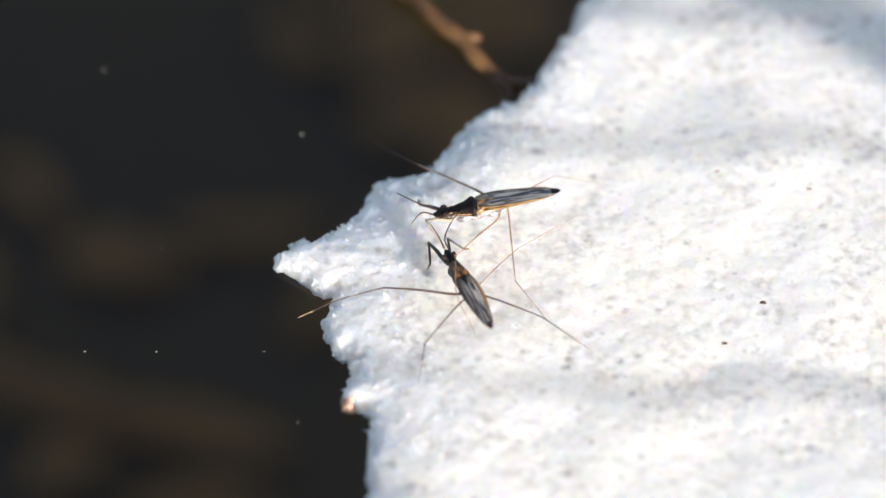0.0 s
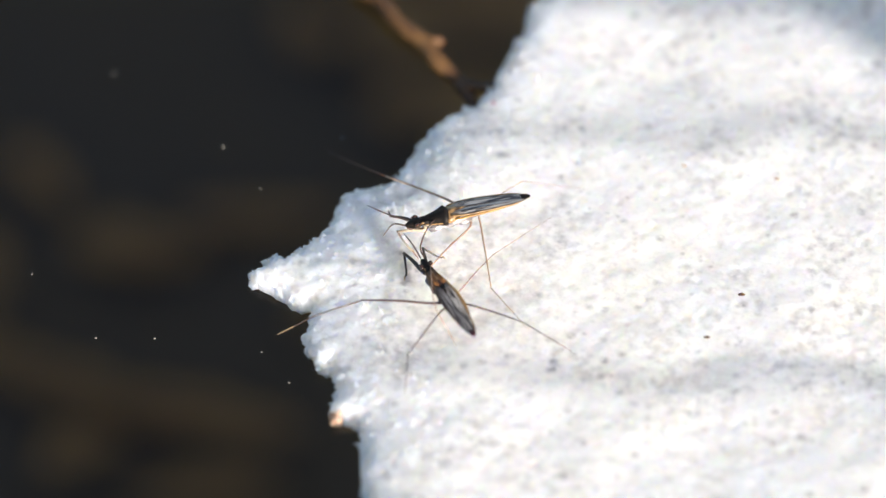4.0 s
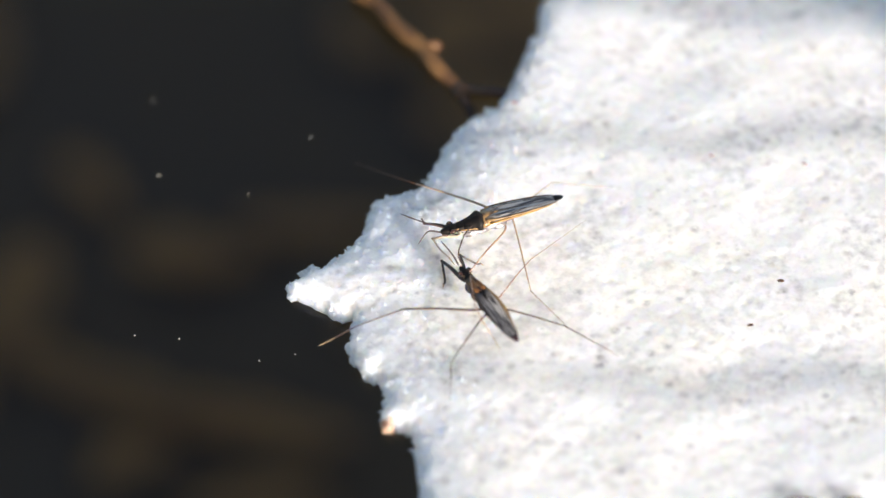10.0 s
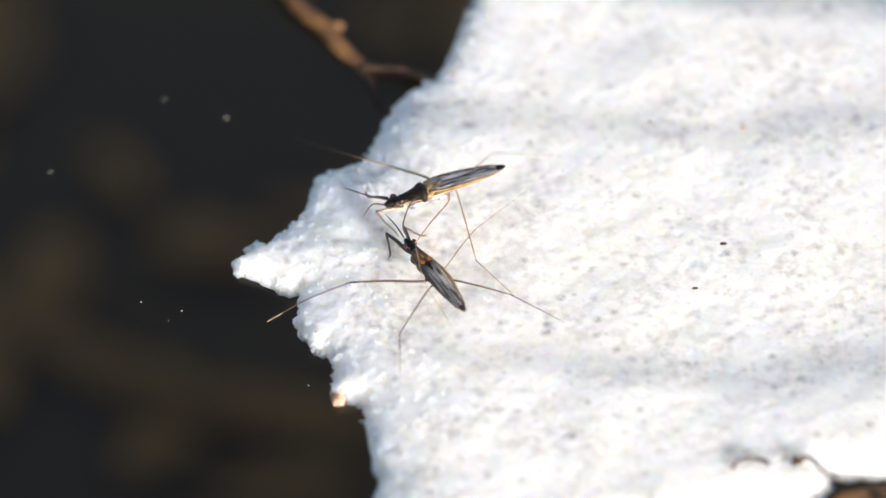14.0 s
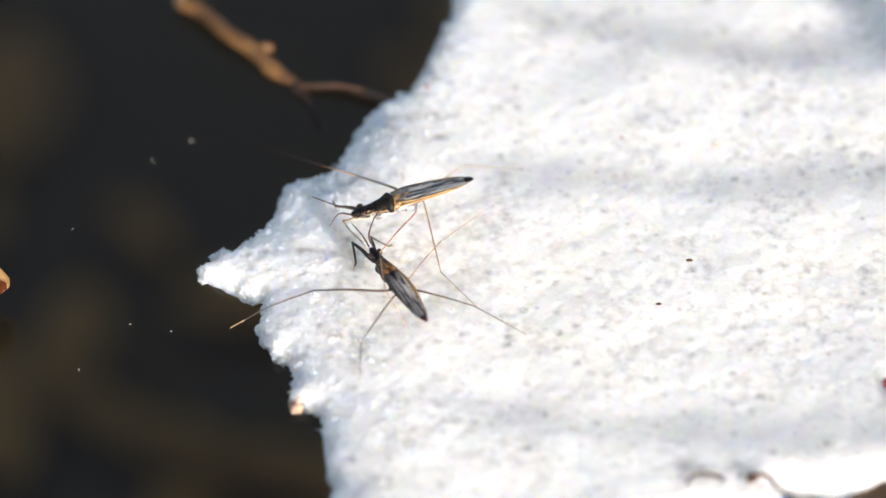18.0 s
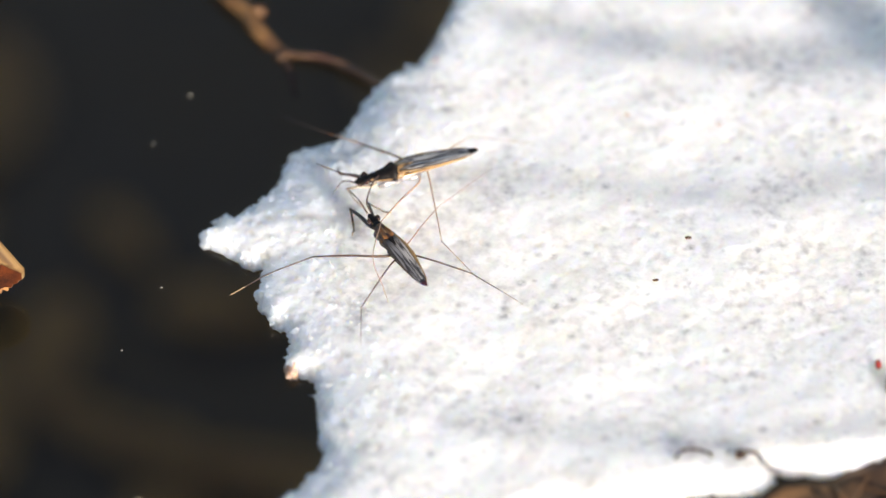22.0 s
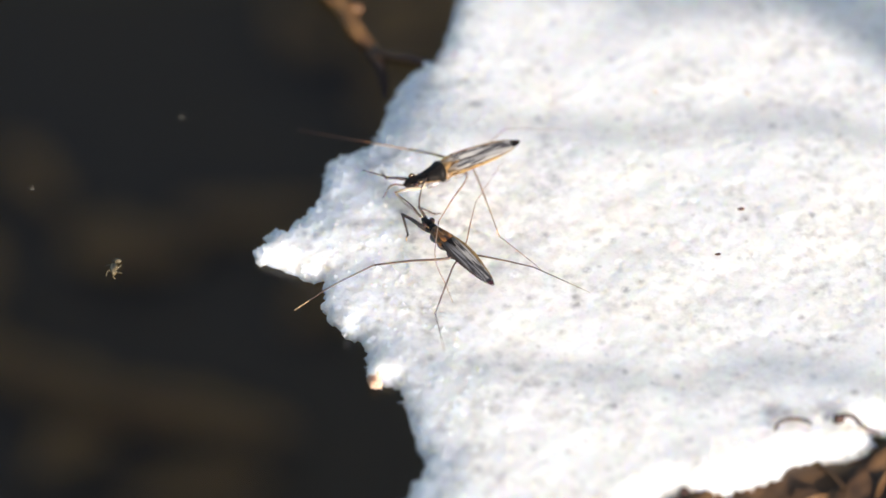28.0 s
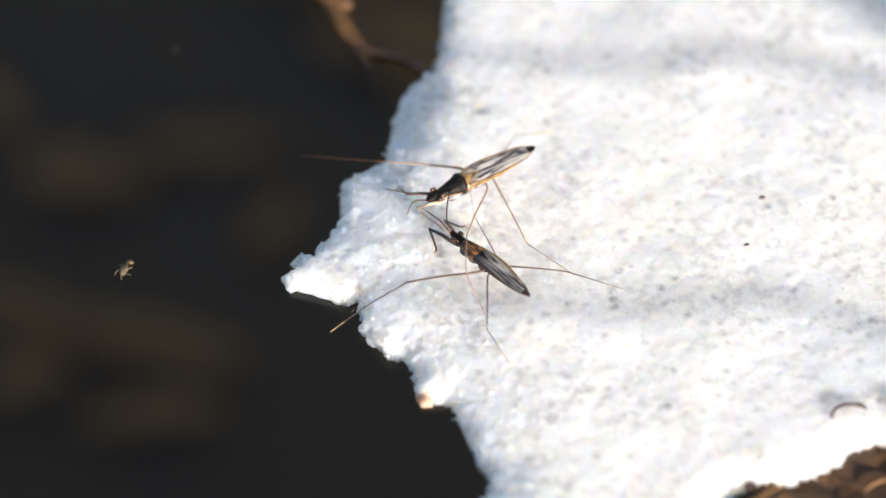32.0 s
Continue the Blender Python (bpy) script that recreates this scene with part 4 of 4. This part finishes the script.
root_fibre([(28.1, -32.0, 1.3), (28.5, -30.9, 2.2), (29.4, -30.4, 2.4), (30.6, -30.5, 2.3), (31.3, -30.8, 2.1), (31.6, -31.7, 1.4)], 0.15, "dark curled root fibre poking from the foam")
root_fibre([(33.0, -30.3, 1.6), (33.5, -31.0, 2.1), (34.1, -30.6, 2.4), (35.0, -30.7, 2.2), (35.6, -31.4, 1.8), (37.0, -31.8, 1.0)], 0.17, "knotty dark root fibre on the foam's edge")
knot = part("root_knot", lump((33.7, -30.8, 2.35), 0.5, 12, (1, 0.8, 0.7), 0.6, 2), ROOT, None)
ride(tagged(knot, "dark knotty root bit stuck in the foam", "root"), 0, 0)
bit = part("dark_bit", lump((20.1, -36.0, 0.9), 0.55, 13, (1, 0.9, 0.8), 0.5, 2), ROOT, None)
ride(tagged(bit, "dark crumb of bark against the foam's edge", "bark"), 0, 0)
seed_red = part("red_seed", lump((45.3, -20.6, 2.2), 0.36, 14, (0.7, 1.5, 0.6), 0.25, 2), RED, None)
ride(tagged(seed_red, "small red seed lying on the foam", "seed"), 0, 0)
bud = part("olive_bud", lump((46.4, -23.0, 2.3), 0.7, 15, (0.8, 1.7, 0.7), 0.3, 3), OLIVE, None)
ride(tagged(bud, "olive-brown bud scale lying on the foam", "bud"), 0, 0)


def dead_leaf(x, y, length, width, turn, seed, z, mat, label):
    root = new("dead_leaf")
    bm = bmesh.new()
    n, m = 22, 12
    top, low = [], []
    for i in range(n + 1):
        u = i / n
        w = width * (0.25 + 0.75 * math.sin(math.pi * (0.08 + 0.84 * u)) ** 0.6) * (1 + 0.25 * noise.noise(Vector((u * 7, seed, 1))))
        ta, lo = [], []
        for j in range(m + 1):
            v = j / m * 2 - 1
            c = Vector(((u - 0.5) * length, v * w / 2, 0.9 * noise.fractal(Vector((u * 4, v * 2.4, seed)), 0.9, 2.0, 3) + 0.5 * v * v))
            ta.append(bm.verts.new(c * MM))
            lo.append(bm.verts.new((c - Vector((0, 0, 0.25))) * MM))
        top.append(ta)
        low.append(lo)
    for i in range(n):
        for j in range(m):
            bm.faces.new((top[i][j], top[i + 1][j], top[i + 1][j + 1], top[i][j + 1]))
            bm.faces.new((low[i][j], low[i][j + 1], low[i + 1][j + 1], low[i + 1][j]))
        bm.faces.new((top[i][0], low[i][0], low[i + 1][0], top[i + 1][0]))
        bm.faces.new((top[i][m], top[i + 1][m], low[i + 1][m], low[i][m]))
    for j in range(m):
        bm.faces.new((top[0][j], top[0][j + 1], low[0][j + 1], low[0][j]))
        bm.faces.new((top[n][j], low[n][j], low[n][j + 1], top[n][j + 1]))
    bmesh.ops.rotate(bm, verts=bm.verts, matrix=Matrix.Rotation(radians(turn), 3, "Z"))
    part("blade", bm, mat, root)
    rib = tube([Vector((math.cos(radians(turn)) * s, math.sin(radians(turn)) * s, 0.45)) for s in np.linspace(-0.5, 0.5, 9) * length], [0.4, 0.2], 6, 0.1)
    part("midrib", rib, STRAW, root)
    tagged(root, label, "leaf", "litter beside the raft")
    root["z"] = z * MM
    return ride(root, x, y)


dead_leaf(30, -42, 34, 16, 8, 3.0, 0.2, DEAD_LEAF, "dark brown sodden dead leaf floating against the foam")
dead_leaf(47, -36, 30, 13, 20, 5.0, 0.6, DEAD_LEAF, "curled dark brown dead leaf beside the foam")
dead_leaf(22, -44, 20, 9, -25, 7.0, -0.3, DEAD_LEAF, "half-sunk brown leaf beside the foam")
rng = random.Random(21)
for k in range(15):
    x = 22 + 1.8 * k + rng.uniform(-0.8, 0.8)
    y = -39.5 + 0.24 * (x - 21) + rng.uniform(-2.5, 1.0)
    l, a, r = rng.uniform(2.5, 7.0), rng.uniform(10, 150), 0.08 + 0.16 * rng.random() ** 2
    c, s = math.cos(radians(a)) * l / 2, math.sin(radians(a)) * l / 2
    bow = rng.uniform(-0.6, 0.6)
    straw = part("straw_blade", tube(bend([(-c, -s, 0.1), (bow, 0, 0.4), (c, s, -0.2)], 5), [r * 0.5, r, r * 0.4], 6, 0.2, seed=k), rng.choice((STRAW, STRAW, DEAD_LEAF)), None)
    tagged(straw, "orange-brown straw lying on dead leaves beside the foam", "straw", "straws beside the raft")
    straw["z"] = 0.7 * MM
    ride(straw, x, y)


# ---- stems that arch over the water and shade the foam in soft bands ----
def arching_stem(near, far, reach, radius, label):
    """A stem whose shade falls from near to far on the foam; it is rooted in the pond beyond the raft."""
    root = new("arching_stem")
    a = Vector((*near, 2.0)) + TO_SUN * reach
    b = Vector((*far, 2.0)) + TO_SUN * reach
    d = (b - a).normalized()
    pts = [a, a.lerp(b, 0.5), b, b + d * 60 + Vector((0, 0, -12)), b + d * 150 + Vector((0, -10, -70)), b + d * 210 + Vector((0, -20, -180))]
    pts.append(Vector((pts[-1].x + 25, pts[-1].y - 8, -153)))
    part("stalk", tube(bend(pts, 8), [radius * 0.7, radius, radius, radius * 1.2, radius * 1.3], 8, 0.05), STEM, root)
    return tagged(root, label, "grass stem", "stems arching over the water")


arching_stem((-9, 12.7), (42, 8.4), 118, 0.27, "dry grass stem arching over the pond")
arching_stem((-9, -15.4), (42, -21.5), 115, 0.26, "dry grass stem arching over the pond")
arching_stem((-4, 32.6), (42, 22), 140, 0.42, "thick dry grass stem arching over the pond")
arching_stem((23, 38), (51, 12), 300, 2.8, "broad dry reed stem arching over the pond")
arching_stem((33, 42), (63, 16), 330, 2.8, "broad dry reed stem arching over the pond")


# ---- everything that moves ----
def raft_pose(t):
    k = max(i for i, row in enumerate(RAFT_DRIFT) if row[0] <= t + 1e-6)
    a, b = RAFT_DRIFT[k], RAFT_DRIFT[min(k + 1, len(RAFT_DRIFT) - 1)]
    u = (t - a[0]) / (b[0] - a[0]) if b[0] > a[0] else 0.0
    x, y, r = (a[i] + (b[i] - a[i]) * u for i in (1, 2, 3))
    return pose(x * MM, y * MM, 0, 0, 0, r)


def between(rows, t):
    return [float(np.interp(t, [r[0] for r in rows], [r[i] for r in rows])) for i in range(1, len(rows[0]))]


def motions():
    times = [row[0] for row in RAFT_DRIFT]
    walk(raft, [(t, raft_pose(t)) for t in times])
    for ob, x, y, own in GROUPS_RIDING:
        z = float(ob["z"]) if "z" in ob else 0.0
        rows = []
        for t in times:
            dx, dy, turn = between(own, t) if own else (0.0, 0.0, 0.0)
            rows.append((t, raft_pose(t) @ pose((x + dx) * MM, (y + dy) * MM, z, 0, 0, turn)))
        walk(ob, rows)
    swing = {4: [(0, 0), (20, 0), (22, -4), (25.5, -4), (29, -1), (32, 3)], 5: [(0, 0), (25.5, 0), (27.5, 8), (29, 15), (30, 22), (31, 31), (32, 33)], 3: [(0, 0), (25.5, 0), (28, 5), (30, 10), (32, 18)]}
    joints = [v for key, v in LEGS.items() if "dark-winged" in key[0]]
    for k, rows in swing.items():
        leg, hip, _, _ = joints[k]
        c = Matrix.Translation(hip * MM)
        walk(leg, [(t, c @ pose(0, 0, 0, 0, 0, a) @ c.inverted()) for t, a in rows])
    # the streaked skater rolls over to show its back, and shifts the lower half of the leg that it holds over the other one
    spine, trunk = BODIES[skater_a["label"]]
    for ob in trunk:
        walk(ob, [(t, spine @ Matrix.Rotation(radians(a), 4, "X")) for t, a in ((0, 0), (21.5, 0), (24, 3), (25.5, 8), (28, 14), (32, 16))])
    far_leg, hip, _, _ = [v for key, v in LEGS.items() if key[0] == skater_a["label"]][0]
    c = Matrix.Translation(hip * MM)
    walk(far_leg, [(t, c @ pose(0, 0, 0, 0, 0, a) @ c.inverted()) for t, a in ((0, 0), (24, 0), (28, 3), (32, 5))])
    _, _, lower, knee = [v for key, v in LEGS.items() if key[0] == skater_a["label"]][1]
    c = Matrix.Translation(knee * MM)
    for ob in lower:
        walk(ob, [(t, c @ pose(0, 0, 0, 0, 0, a) @ c.inverted()) for t, a in ((0, 0), (20, 0), (22, -14), (25.5, -16), (32, -21))])
    walk(REED_THING, [(t, pose((x + 1.2) * MM, (y - 2.9) * MM, 2.5 * MM, -21, 0, r + 14)) for t, x, y, r in
                      ((0, -56.5, -2.5, -149), (14, -55, -2, -149), (17, -51.5, -1, -149), (18, -49.2, -0.3, -149), (19, -48.2, -0.4, -149), (20, -48.0, 0.8, -149), (21, -47.4, 2.4, -149),
                       (23, -45.6, 0.6, -149), (25, -47.6, 2.8, -149), (28, -50, 4, -149), (32, -52, 4, -149))])
    walk(skin, [(t, pose(x * MM, y * MM, 0, 0, 0, r)) for t, x, y, r in
                ((0, -36, -80, 0), (18, -34, -60, 0), (22, -33, -24, 0), (23.5, -32.4, -10.4, 5), (25.5, -30.3, -8.7, 10), (27.5, -28.8, -5.4, 5), (28.5, -27.8, -3.4, -5), (29.5, -27.2, -3.5, -5),
                 (30.5, -25.1, -7.4, -10), (31.5, -23.7, -10.7, -15), (32, -23.5, -12.6, -15))])
    walk(fluff, [(t, pose(x * MM, y * MM, 0)) for t, x, y in ((0, -58, 33), (20, -54, 33), (22, -50, 33.2), (23, -48.5, 33.4), (23.5, -48.6, 34.7), (26, -52, 36), (32, -60, 38))])
    for ob, rows in SPECK_THINGS:
        walk(ob, [(t, pose(x * MM, y * MM, 0)) for t, x, y in rows])


motions()
